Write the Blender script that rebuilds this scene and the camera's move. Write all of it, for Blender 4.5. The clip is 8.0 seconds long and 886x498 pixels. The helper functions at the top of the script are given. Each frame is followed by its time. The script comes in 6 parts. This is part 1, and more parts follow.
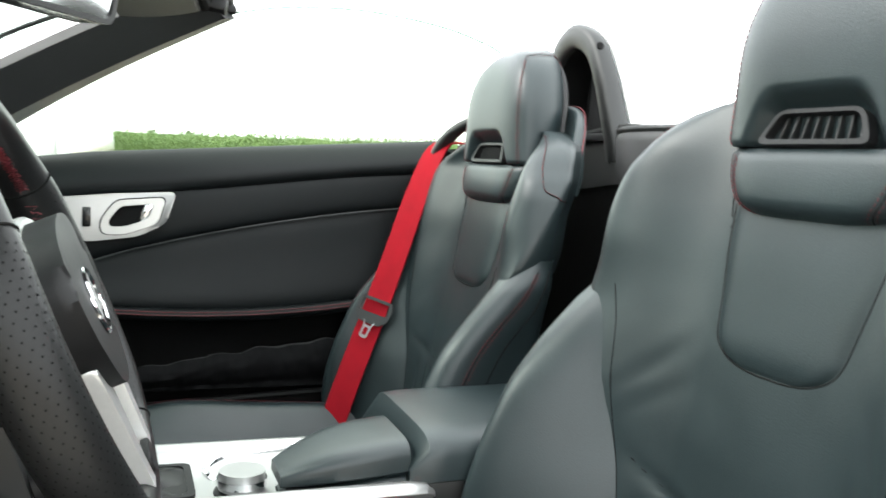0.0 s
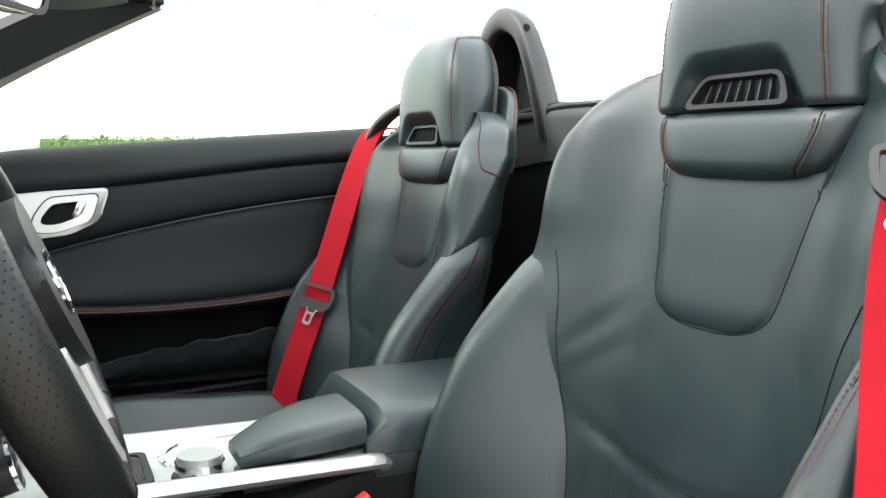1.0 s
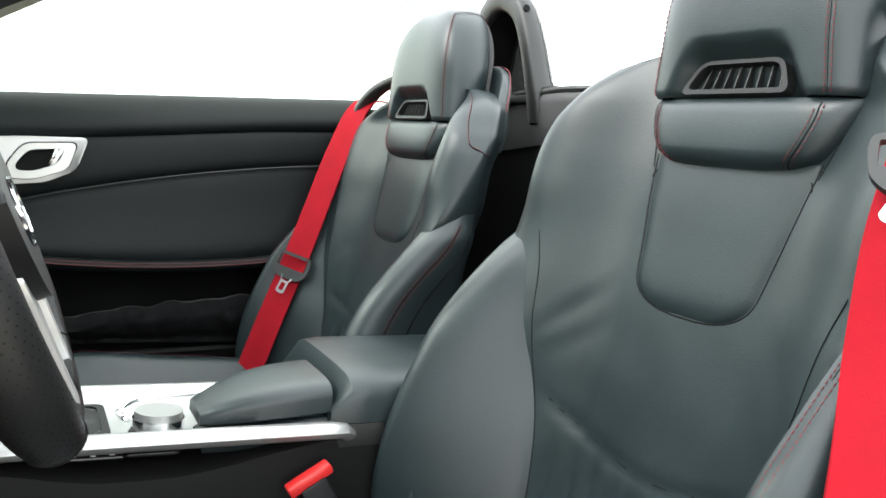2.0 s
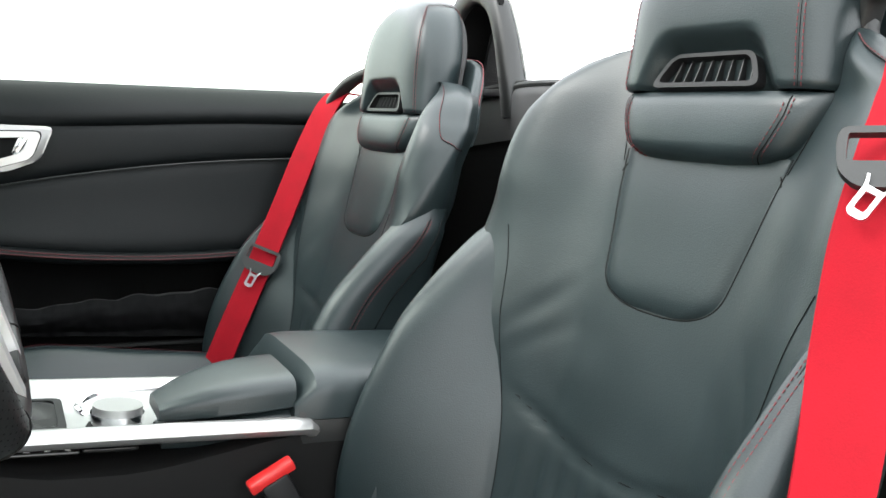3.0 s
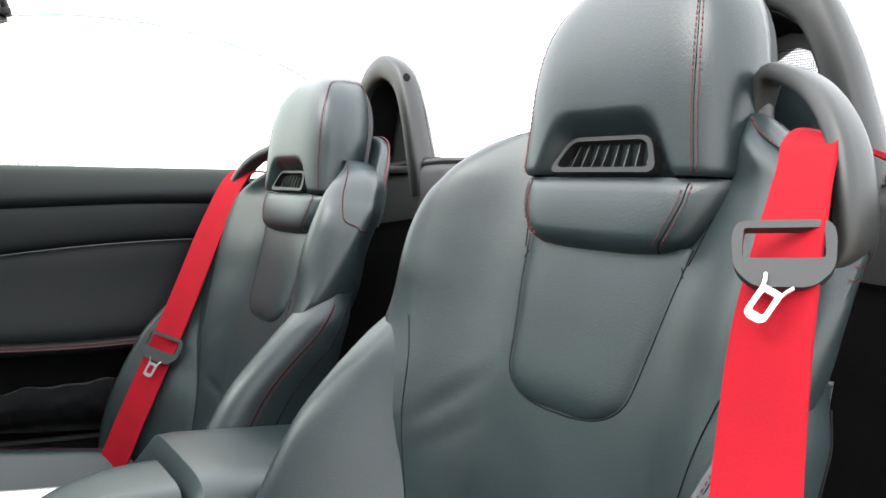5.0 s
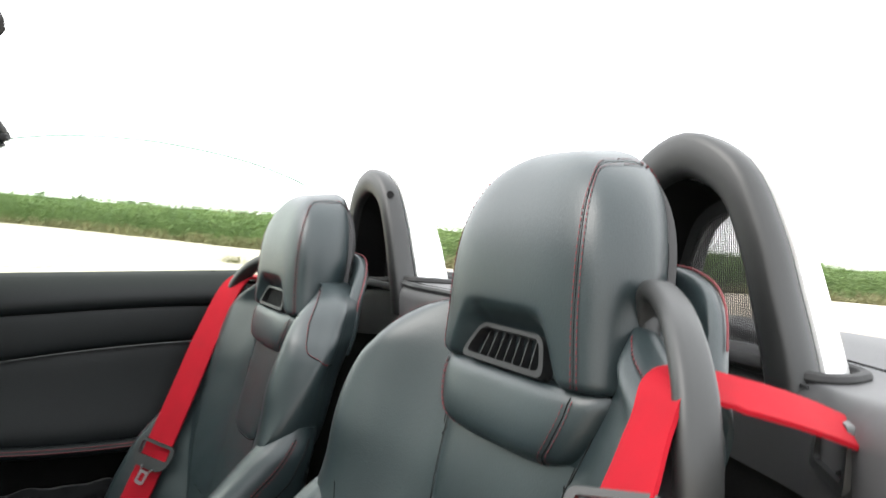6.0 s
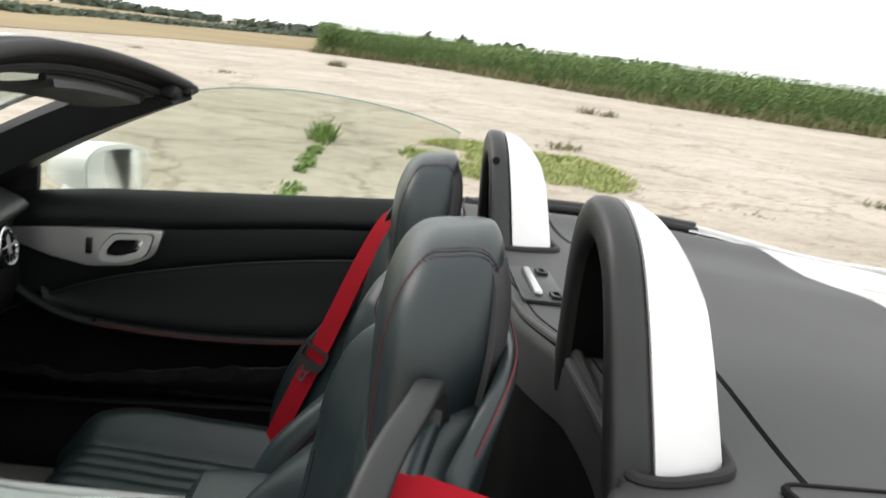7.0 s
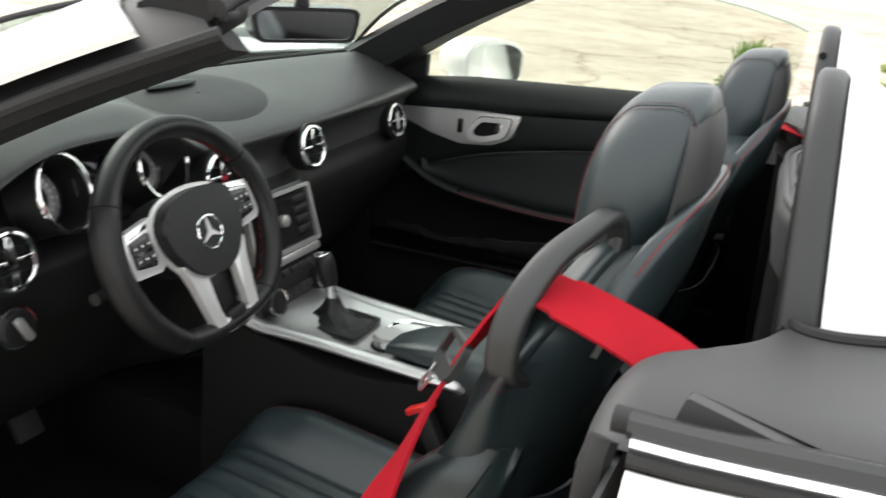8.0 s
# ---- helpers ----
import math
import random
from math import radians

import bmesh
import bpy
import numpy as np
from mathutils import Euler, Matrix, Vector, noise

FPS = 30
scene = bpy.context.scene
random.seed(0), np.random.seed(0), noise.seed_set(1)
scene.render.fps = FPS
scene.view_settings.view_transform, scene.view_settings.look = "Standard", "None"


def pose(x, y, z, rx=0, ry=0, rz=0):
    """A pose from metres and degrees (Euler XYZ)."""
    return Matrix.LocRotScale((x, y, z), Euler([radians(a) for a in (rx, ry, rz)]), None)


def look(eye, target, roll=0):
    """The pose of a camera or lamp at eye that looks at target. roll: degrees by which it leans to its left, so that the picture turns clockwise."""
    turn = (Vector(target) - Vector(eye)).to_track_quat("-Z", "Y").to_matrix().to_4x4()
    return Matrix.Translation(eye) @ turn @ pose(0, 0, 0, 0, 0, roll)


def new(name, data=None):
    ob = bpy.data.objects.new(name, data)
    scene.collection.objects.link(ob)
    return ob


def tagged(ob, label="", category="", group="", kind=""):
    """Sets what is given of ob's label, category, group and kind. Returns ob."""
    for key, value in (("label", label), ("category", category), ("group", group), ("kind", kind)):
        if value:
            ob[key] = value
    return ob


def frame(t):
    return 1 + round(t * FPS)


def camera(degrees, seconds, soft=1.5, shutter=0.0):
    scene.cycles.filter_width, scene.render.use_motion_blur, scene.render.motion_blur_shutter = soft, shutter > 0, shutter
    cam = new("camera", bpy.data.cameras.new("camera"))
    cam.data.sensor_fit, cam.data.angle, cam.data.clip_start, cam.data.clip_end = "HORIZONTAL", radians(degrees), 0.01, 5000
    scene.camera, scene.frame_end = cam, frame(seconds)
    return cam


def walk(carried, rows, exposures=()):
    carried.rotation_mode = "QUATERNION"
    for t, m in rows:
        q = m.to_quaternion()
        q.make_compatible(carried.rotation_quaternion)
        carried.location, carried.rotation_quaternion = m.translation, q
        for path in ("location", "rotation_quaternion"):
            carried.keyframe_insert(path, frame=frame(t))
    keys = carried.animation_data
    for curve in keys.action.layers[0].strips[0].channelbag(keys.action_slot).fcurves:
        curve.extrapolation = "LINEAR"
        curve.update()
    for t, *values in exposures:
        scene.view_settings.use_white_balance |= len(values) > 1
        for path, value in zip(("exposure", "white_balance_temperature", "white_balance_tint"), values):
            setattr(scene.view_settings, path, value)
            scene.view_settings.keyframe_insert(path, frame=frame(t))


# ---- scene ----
# The camera and its walk
cam = camera(53.0, 8.0, 1.5, 0.3)
PATH = [
    (0, (-0.551, -0.971, 0.935), (0.125, 0.901, 0.737), 2.8),
    (0.5, (-0.557, -0.977, 0.928), (0.251, 0.835, 0.676), 0.5),
    (1, (-0.58, -0.991, 0.917), (0.247, 0.818, 0.71), 0.6),
    (1.5, (-0.591, -0.995, 0.903), (0.218, 0.82, 0.677), 3.3),
    (2, (-0.571, -0.975, 0.894), (0.295, 0.813, 0.669), 5.2),
    (2.2, (-0.566, -0.971, 0.889), (0.315, 0.809, 0.65), 5.4),
    (3.5, (-0.544, -0.963, 0.89), (0.394, 0.792, 0.691), 6.2),
    (4, (-0.53, -0.956, 0.897), (0.461, 0.777, 0.772), 5.7),
    (4.2, (-0.526, -0.953, 0.901), (0.469, 0.78, 0.819), 5.9),
    (5.3, (-0.475, -0.933, 0.932), (0.574, 0.77, 0.873), 4.6),
    (5.5, (-0.453, -0.937, 0.952), (0.603, 0.761, 0.921), 4.7),
    (5.8, (-0.42, -0.963, 1.011), (0.556, 0.781, 0.999), 4.9),
    (6, (-0.374, -0.987, 1.056), (0.502, 0.811, 1.046), 5.2),
    (6.3, (-0.296, -1.026, 1.137), (0.303, 0.872, 0.94), 6.6),
    (6.5, (-0.215, -1.06, 1.206), (0.198, 0.877, 0.928), 7.0),
    (6.7, (-0.133, -1.099, 1.254), (0.165, 0.851, 0.926), 8.2),
    (7, (-0.021, -1.135, 1.289), (0.117, 0.812, 0.852), 7.4),
    (7.2, (0.05, -1.139, 1.276), (0.009, 0.795, 0.766), 7.2),
    (7.3, (0.083, -1.143, 1.274), (-0.082, 0.774, 0.727), 6.7),
    (7.5, (0.142, -1.171, 1.271), (-0.271, 0.684, 0.647), 6.6),
    (7.7, (0.183, -1.212, 1.279), (-0.384, 0.592, 0.63), 6.6),
    (8, (0.189, -1.256, 1.276), (-0.541, 0.467, 0.571), 6.1),
]

EXPOSURES = [(0.0, 1.18, 6300, 5), (2.2, 1.22, 6300, 6), (4.0, 1.28, 6300, 8), (5.5, 1.15, 6350, 9), (6.0, 0.9, 6400, 9), (6.4, 0.5, 6450, 9), (6.8, -0.08, 6500, 9), (7.2, -0.27, 6500, 9), (7.6, -0.2, 6500, 9), (8.0, 0.34, 6500, 9)]
walk(cam, [(t, look(eye, target, roll)) for t, eye, target, roll in PATH], EXPOSURES)

# World: a bright, overcast sky
world = bpy.data.worlds.new("overcast_sky")
scene.world = world
world.use_nodes = True
wn, wl = world.node_tree.nodes, world.node_tree.links
wn.clear()
w_out = wn.new("ShaderNodeOutputWorld")
w_bg = wn.new("ShaderNodeBackground")
w_sky = wn.new("ShaderNodeTexSky")
w_sky.sky_type, w_sky.sun_disc = "NISHITA", False
w_sky.sun_elevation, w_sky.sun_rotation = radians(40), radians(-75)
w_sky.air_density, w_sky.dust_density = 1.0, 6.0
w_scale = wn.new("ShaderNodeMixRGB")
w_scale.blend_type, w_scale.inputs[0].default_value = "MULTIPLY", 1.0
w_scale.inputs[2].default_value = (0.06, 0.06, 0.06, 1)
w_mix = wn.new("ShaderNodeMixRGB")
w_mix.inputs[0].default_value = 0.85
w_mix.inputs[2].default_value = (1.0, 1.0, 1.0, 1)
wl.new(w_sky.outputs[0], w_scale.inputs[1])
wl.new(w_scale.outputs[0], w_mix.inputs[1])
wl.new(w_mix.outputs[0], w_bg.inputs[0])
w_bg.inputs[1].default_value = 2.3
wl.new(w_bg.outputs[0], w_out.inputs[0])

sun_data = bpy.data.lights.new("sun", "SUN")
sun_data.energy, sun_data.angle, sun_data.color = 1.5, radians(35), (1.0, 0.97, 0.93)
sun = new("sun", sun_data)
sun.matrix_world = look((-34.0, 9.0, 29.5), (0.0, 0.0, 0.0))


# Materials
def material(name, color, rough=0.5, metal=0.0, var=0.15, grain=400.0, bump=0.15, stain=6.0, spec=0.5, coat=0.0, tint=None, voro=False, dist=0.001):
    m = bpy.data.materials.new(name)
    m.use_nodes = True
    n, l = m.node_tree.nodes, m.node_tree.links
    b = n["Principled BSDF"]
    b.inputs["Roughness"].default_value, b.inputs["Metallic"].default_value = rough, metal
    b.inputs["Specular IOR Level"].default_value = spec
    b.inputs["Coat Weight"].default_value = coat
    tc = n.new("ShaderNodeTexCoord")
    big = n.new("ShaderNodeTexNoise")
    big.inputs["Scale"].default_value, big.inputs["Detail"].default_value = stain, 5.0
    fine = n.new("ShaderNodeTexNoise")
    fine.inputs["Scale"].default_value, fine.inputs["Detail"].default_value = grain, 3.0
    l.new(tc.outputs["Object"], big.inputs["Vector"])
    l.new(tc.outputs["Object"], fine.inputs["Vector"])
    other = tint or [min(1.0, c * (1 + 2.2 * var)) for c in color]
    ramp = n.new("ShaderNodeValToRGB")
    ramp.color_ramp.elements[0].position, ramp.color_ramp.elements[1].position = 0.3, 0.72
    ramp.color_ramp.elements[0].color = (*[c * (1 - var) for c in color], 1)
    ramp.color_ramp.elements[1].color = (*other, 1)
    blend = n.new("ShaderNodeMixRGB")
    blend.inputs[0].default_value = 0.35
    l.new(big.outputs["Fac"], blend.inputs[1])
    l.new(fine.outputs["Fac"], blend.inputs[2])
    l.new(blend.outputs[0], ramp.inputs[0])
    l.new(ramp.outputs[0], b.inputs["Base Color"])
    rr = n.new("ShaderNodeMapRange")
    rr.inputs["To Min"].default_value, rr.inputs["To Max"].default_value = max(0.02, rough - 0.08), min(1.0, rough + 0.08)
    l.new(big.outputs["Fac"], rr.inputs["Value"])
    l.new(rr.outputs[0], b.inputs["Roughness"])
    if bump:
        bp = n.new("ShaderNodeBump")
        bp.inputs["Strength"].default_value, bp.inputs["Distance"].default_value = bump, dist
        if voro:
            v = n.new("ShaderNodeTexVoronoi")
            v.inputs["Scale"].default_value = grain
            l.new(tc.outputs["Object"], v.inputs["Vector"])
            add = n.new("ShaderNodeMath")
            add.operation = "ADD"
            l.new(v.outputs["Distance"], add.inputs[0])
            l.new(fine.outputs["Fac"], add.inputs[1])
            l.new(add.outputs[0], bp.inputs["Height"])
        else:
            l.new(fine.outputs["Fac"], bp.inputs["Height"])
        l.new(bp.outputs[0], b.inputs["Normal"])
    return m


LEATHER = material("black_leather", (0.0130, 0.0204, 0.0222), 0.38, var=0.15, grain=700, bump=0.16, stain=9, voro=True, dist=0.0006, spec=0.50)
LEATHER_WHEEL = material("perforated_wheel_leather", (0.0075, 0.0078, 0.008), 0.40, var=0.1, grain=420, bump=0.15, stain=20, voro=True, dist=0.0003, spec=0.28)
DOOR_SKIN = material("door_leather", (0.0052, 0.0066, 0.0072), 0.50, var=0.12, grain=520, bump=0.2, stain=9, voro=True, dist=0.0006, spec=0.22)
TRIM_BLACK = material("black_trim", (0.0045, 0.0045, 0.0045), 0.6, var=0.15, grain=700, bump=0.15, stain=9, spec=0.15)
SOFT_PLASTIC = material("soft_black_plastic", (0.014, 0.0148, 0.0148), 0.45, var=0.1, grain=900, bump=0.15, stain=8, dist=0.0005)
DASH_SKIN = material("grained_dash_skin", (0.026, 0.027, 0.0265), 0.42, var=0.12, grain=700, bump=0.2, stain=7, voro=True, dist=0.0005)
DARK_PLASTIC = material("dark_plastic", (0.008, 0.008, 0.0085), 0.5, var=0.15, grain=600, bump=0.1, stain=12, spec=0.3)
HARD_BLACK = material("hard_black_plastic", (0.0075, 0.0075, 0.0075), 0.55, var=0.15, grain=700, bump=0.15, stain=9, spec=0.2)
GLOSS_BLACK = material("gloss_black", (0.012, 0.012, 0.012), 0.15, var=0.1, grain=300, bump=0.0, stain=12)
DECK_SKIN = material("grey_deck_skin", (0.036, 0.036, 0.0375), 0.6, var=0.1, grain=900, bump=0.2, stain=5, dist=0.0005)
RUBBER = material("rubber", (0.010, 0.010, 0.010), 0.75, var=0.2, grain=250, bump=0.2, stain=15)
CARPET = material("black_carpet", (0.006, 0.006, 0.006), 0.95, var=0.3, grain=900, bump=0.6, stain=10, dist=0.002, spec=0.1)
POCKET_EDGE = material("pocket_elastic", (0.006, 0.006, 0.006), 0.6, var=0.25, grain=300, bump=0.2, stain=25)
CLOTH_BLACK = material("pocket_cloth", (0.0045, 0.0045, 0.005), 0.75, var=0.25, grain=700, bump=0.3, stain=25, spec=0.15)
RED_WEB = material("red_webbing", (0.26, 0.005, 0.012), 0.8, var=0.08, grain=900, bump=0.3, stain=30, dist=0.0005, spec=0.12)
RED_THREAD = material("red_thread", (0.10, 0.010, 0.014), 0.7, var=0.2, grain=900, bump=0.0)
RED_PLASTIC = material("red_plastic", (0.55, 0.02, 0.02), 0.35, var=0.06, grain=300, bump=0.0)
SEAM_DARK = material("seam_thread", (0.008, 0.008, 0.008), 0.85, var=0.2, grain=900, bump=0.0, spec=0.1)
CHROME = material("chrome", (0.78, 0.78, 0.79), 0.12, 1.0, var=0.05, grain=80, bump=0.0)
SATIN = material("satin_aluminium", (0.46, 0.46, 0.455), 0.38, 0.75, var=0.05, grain=800, bump=0.08, stain=14)
STEEL = material("brushed_steel", (0.52, 0.52, 0.53), 0.3, 1.0, var=0.08, grain=500, bump=0.1)
WHITE_PAINT = material("white_car_paint", (0.80, 0.80, 0.79), 0.22, var=0.02, grain=60, bump=0.0, coat=0.6)
GREY_FABRIC = material("grey_headliner", (0.16, 0.16, 0.155), 0.85, var=0.12, grain=700, bump=0.3)
SCREEN_DARK = material("screen_glass", (0.01, 0.01, 0.012), 0.08, var=0.05, grain=50, bump=0.0)
SILVER = material("silver_paint", (0.62, 0.62, 0.61), 0.32, 0.45, var=0.04, grain=300, bump=0.0, coat=0.3)
DIAL_GREY = material("dial_face", (0.30, 0.29, 0.28), 0.5, var=0.1, grain=300, bump=0.0)
WHITE_MARK = material("white_marking", (0.7, 0.7, 0.7), 0.5, var=0.03, grain=100, bump=0.0)
MIRROR = material("mirror_glass", (0.85, 0.87, 0.87), 0.02, 1.0, var=0.01, grain=10, bump=0.0)
LEAF = material("weed_leaf", (0.14, 0.21, 0.06), 0.6, var=0.4, grain=30, bump=0.0, stain=3, spec=0.3)
TYRE = material("tyre_rubber", (0.02, 0.02, 0.02), 0.8, var=0.2, grain=120, bump=0.2)


def glass(name, color, shine=0.4, rough=0.0):
    m = bpy.data.materials.new(name)
    m.use_nodes = True
    n, l = m.node_tree.nodes, m.node_tree.links
    n.remove(n["Principled BSDF"])
    t, g, mx, fr = n.new("ShaderNodeBsdfTransparent"), n.new("ShaderNodeBsdfGlossy"), n.new("ShaderNodeMixShader"), n.new("ShaderNodeFresnel")
    t.inputs[0].default_value = (*color, 1)
    g.inputs["Roughness"].default_value = rough
    fr.inputs["IOR"].default_value = 1.45
    half = n.new("ShaderNodeMath")
    half.operation = "MULTIPLY"
    half.inputs[1].default_value = shine
    l.new(fr.outputs[0], half.inputs[0])
    l.new(half.outputs[0], mx.inputs[0])
    l.new(t.outputs[0], mx.inputs[1])
    l.new(g.outputs[0], mx.inputs[2])
    l.new(mx.outputs[0], n["Material Output"].inputs[0])
    return m


WINDOW_GLASS = glass("tinted_window_glass", (0.915, 0.948, 0.905), 0.12)
WIND_GLASS = glass("windscreen_glass", (0.88, 0.94, 0.91))


# Mesh helpers
def V(*a):
    return Vector(a)


def lerp(a, b, t):
    return a + (b - a) * t


def sstep(a, b, x):
    t = max(0.0, min(1.0, (x - a) / (b - a)))
    return t * t * (3 - 2 * t)


def curve1(keys, x):
    """Value at x of a smooth line through rows of (x, value), without overshoot."""
    if x <= keys[0][0]:
        return keys[0][1]
    n = len(keys)
    for i in range(n - 1):
        (a, va), (b, vb) = keys[i], keys[i + 1]
        if x <= b:
            h = b - a
            s = (vb - va) / h
            s0 = (va - keys[i - 1][1]) / (a - keys[i - 1][0]) if i > 0 else s
            s1 = (keys[i + 2][1] - vb) / (keys[i + 2][0] - b) if i + 2 < n else s
            m0 = 0.0 if s0 * s <= 0 else 2 * s0 * s / (s0 + s)
            m1 = 0.0 if s1 * s <= 0 else 2 * s1 * s / (s1 + s)
            t = (x - a) / h
            return va * (1 + 2 * t) * (1 - t) ** 2 + vb * t * t * (3 - 2 * t) + h * (m0 * t * (1 - t) ** 2 - m1 * t * t * (1 - t))
    return keys[-1][1]


def spline(pts, n=8, closed=False):
    """Points of a Catmull-Rom curve through pts."""
    pts = [Vector(p) for p in pts]
    out = []
    m = len(pts)
    for i in range(m if closed else m - 1):
        p0, p1 = pts[(i - 1) % m if closed else max(i - 1, 0)], pts[i]
        p2, p3 = pts[(i + 1) % m], pts[(i + 2) % m if closed else min(i + 2, m - 1)]
        for k in range(n):
            t = k / n
            out.append(0.5 * ((2 * p1) + (p2 - p0) * t + (2 * p0 - 5 * p1 + 4 * p2 - p3) * t * t + (3 * p1 - p0 - 3 * p2 + p3) * t ** 3))
    if not closed:
        out.append(pts[-1])
    return out


def resample(pts, step):
    out, left = [pts[0].copy()], step
    for a, b in zip(pts, pts[1:]):
        d = (b - a).length
        pos = 0.0
        while d - pos >= left:
            pos += left
            out.append(a.lerp(b, pos / d))
            left = step
        left -= d - pos
    return out


def finish(name, bm, mat, parent=None, label="", smooth=40):
    bmesh.ops.recalc_face_normals(bm, faces=bm.faces)
    me = bpy.data.meshes.new(name)
    for f in bm.faces:
        f.smooth = True
    if smooth:
        for e in bm.edges:
            if len(e.link_faces) == 2 and e.calc_face_angle(0.0) > radians(smooth):
                e.smooth = False
    bm.to_mesh(me)
    bm.free()
    me.materials.append(mat)
    ob = new(name, me)
    if parent is not None:
        ob.parent = parent
    if label:
        ob["label"] = label
    return ob


def part(name, bm, mat, parent, label=""):
    return finish(name, bm, mat, parent, label)


def thing(name, label, category, group="", at=(0, 0, 0), kind=""):
    """An Empty that holds the parts of one thing; the parts keep world coordinates."""
    ob = new(name)
    ob.empty_display_size = 0.05
    return tagged(ob, label, category, group, kind)


def loft(rings, caps=True, closed=True, bm=None):
    bm = bm or bmesh.new()
    rows = [[bm.verts.new(p) for p in r] for r in rings]
    m = len(rows[0])
    for a, b in zip(rows, rows[1:]):
        for i in range(m if closed else m - 1):
            j = (i + 1) % m
            bm.faces.new((a[i], a[j], b[j], b[i]))
    if caps and closed:
        bm.faces.new(rows[0])
        bm.faces.new(rows[-1][::-1])
    return bm


def sheet(fn, us, vs, thick=0.0):
    """A grid fn(u, v); thick: made solid, to the back of it."""
    bm = bmesh.new()
    g = [[bm.verts.new(fn(u, v)) for u in us] for v in vs]
    for a, b in zip(g, g[1:]):
        for i in range(len(us) - 1):
            bm.faces.new((a[i], a[i + 1], b[i + 1], b[i]))
    if thick:
        bmesh.ops.recalc_face_normals(bm, faces=bm.faces)
        bmesh.ops.solidify(bm, geom=bm.faces[:], thickness=thick)
    return bm


def span(a, b, n):
    return [a + (b - a) * i / (n - 1) for i in range(n)]


def tube(pts, radius, seg=10, closed=False, flat=1.0, up=(0, 0, 1), bm=None, taper=None):
    """A tube along pts; flat: height over width; taper(t) scales it."""
    pts = [Vector(p) for p in pts]
    m = len(pts)
    bm = bm or bmesh.new()
    rows = []
    for i, p in enumerate(pts):
        a, b = pts[(i - 1) % m] if closed else pts[max(i - 1, 0)], pts[(i + 1) % m] if closed else pts[min(i + 1, m - 1)]
        d = (b - a).normalized()
        side = d.cross(Vector(up))
        if side.length < 1e-4:
            side = d.cross(Vector((1, 0, 0)))
        side.normalize()
        top = side.cross(d).normalized()
        r = radius * (taper(i / max(1, m - 1)) if taper else 1.0)
        rows.append([bm.verts.new(p + side * math.cos(2 * math.pi * k / seg) * r + top * math.sin(2 * math.pi * k / seg) * r * flat) for k in range(seg)])
    pairs = list(zip(rows, rows[1:])) + ([(rows[-1], rows[0])] if closed else [])
    for a, b in pairs:
        for k in range(seg):
            j = (k + 1) % seg
            bm.faces.new((a[k], a[j], b[j], b[k]))
    if not closed:
        bm.faces.new(rows[0][::-1])
        bm.faces.new(rows[-1])
    return bm


def rbox(size, m=None, bevel=0.004, seg=2, bm=None):
    """A box with rounded edges at the pose m."""
    b2 = bmesh.new()
    bmesh.ops.create_cube(b2, size=1.0)
    bmesh.ops.scale(b2, vec=size, verts=b2.verts)
    if bevel:
        bmesh.ops.bevel(b2, geom=b2.edges[:], offset=min(bevel, 0.49 * min(size)), segments=seg, affect="EDGES", profile=0.5)
    if m is not None:
        bmesh.ops.transform(b2, matrix=m, verts=b2.verts)
    if bm is None:
        return b2
    me = bpy.data.meshes.new("tmp")
    b2.to_mesh(me)
    bm.from_mesh(me)
    bpy.data.meshes.remove(me)
    b2.free()
    return bm


def prism(outline, depth, m=None, bevel=0.002, seg=2):
    """An outline (x, y) raised by depth along z, its edges rounded, at the pose m."""
    bm = bmesh.new()
    low = [bm.verts.new((x, y, 0)) for x, y in outline]
    top = [bm.verts.new((x, y, depth)) for x, y in outline]
    bm.faces.new(low[::-1])
    cap = bm.faces.new(top)
    for i in range(len(low)):
        j = (i + 1) % len(low)
        bm.faces.new((low[i], low[j], top[j], top[i]))
    if bevel:
        bmesh.ops.bevel(bm, geom=list(cap.edges), offset=bevel, segments=seg, affect="EDGES", profile=0.5)
    if m is not None:
        bmesh.ops.transform(bm, matrix=m, verts=bm.verts)
    return bm


def rounded(pts, r, n=4):
    """A polygon (x, y) with its corners rounded by r."""
    out = []
    m = len(pts)
    for i in range(m):
        p, a, b = Vector(pts[i]), Vector(pts[i - 1]), Vector(pts[(i + 1) % m])
        ra = min(r, 0.45 * (a - p).length)
        rb = min(r, 0.45 * (b - p).length)
        s, e = p + (a - p).normalized() * ra, p + (b - p).normalized() * rb
        for k in range(n + 1):
            t = k / n
            out.append(tuple(s * (1 - t) ** 2 + p * 2 * t * (1 - t) + e * t * t))
    return out


def ring_plate(outer, inner, depth, m=None, bevel=0.0):
    """A plate between two outlines with the same number of points."""
    bm = bmesh.new()
    n = len(outer)
    rows = []
    for z, o in ((0, outer), (depth, outer), (depth, inner), (0, inner)):
        rows.append([bm.verts.new((x, y, z)) for x, y in o])
    for a, b in zip(rows, rows[1:] + rows[:1]):
        for i in range(n):
            j = (i + 1) % n
            bm.faces.new((a[i], a[j], b[j], b[i]))
    if m is not None:
        bmesh.ops.transform(bm, matrix=m, verts=bm.verts)
    return bm


def disc(radius, depth, m=None, seg=32, bevel=0.0):
    return prism([(radius * math.cos(2 * math.pi * k / seg), radius * math.sin(2 * math.pi * k / seg)) for k in range(seg)], depth, m, bevel)


def circle(radius, seg=32):
    return [(radius * math.cos(2 * math.pi * k / seg), radius * math.sin(2 * math.pi * k / seg)) for k in range(seg)]


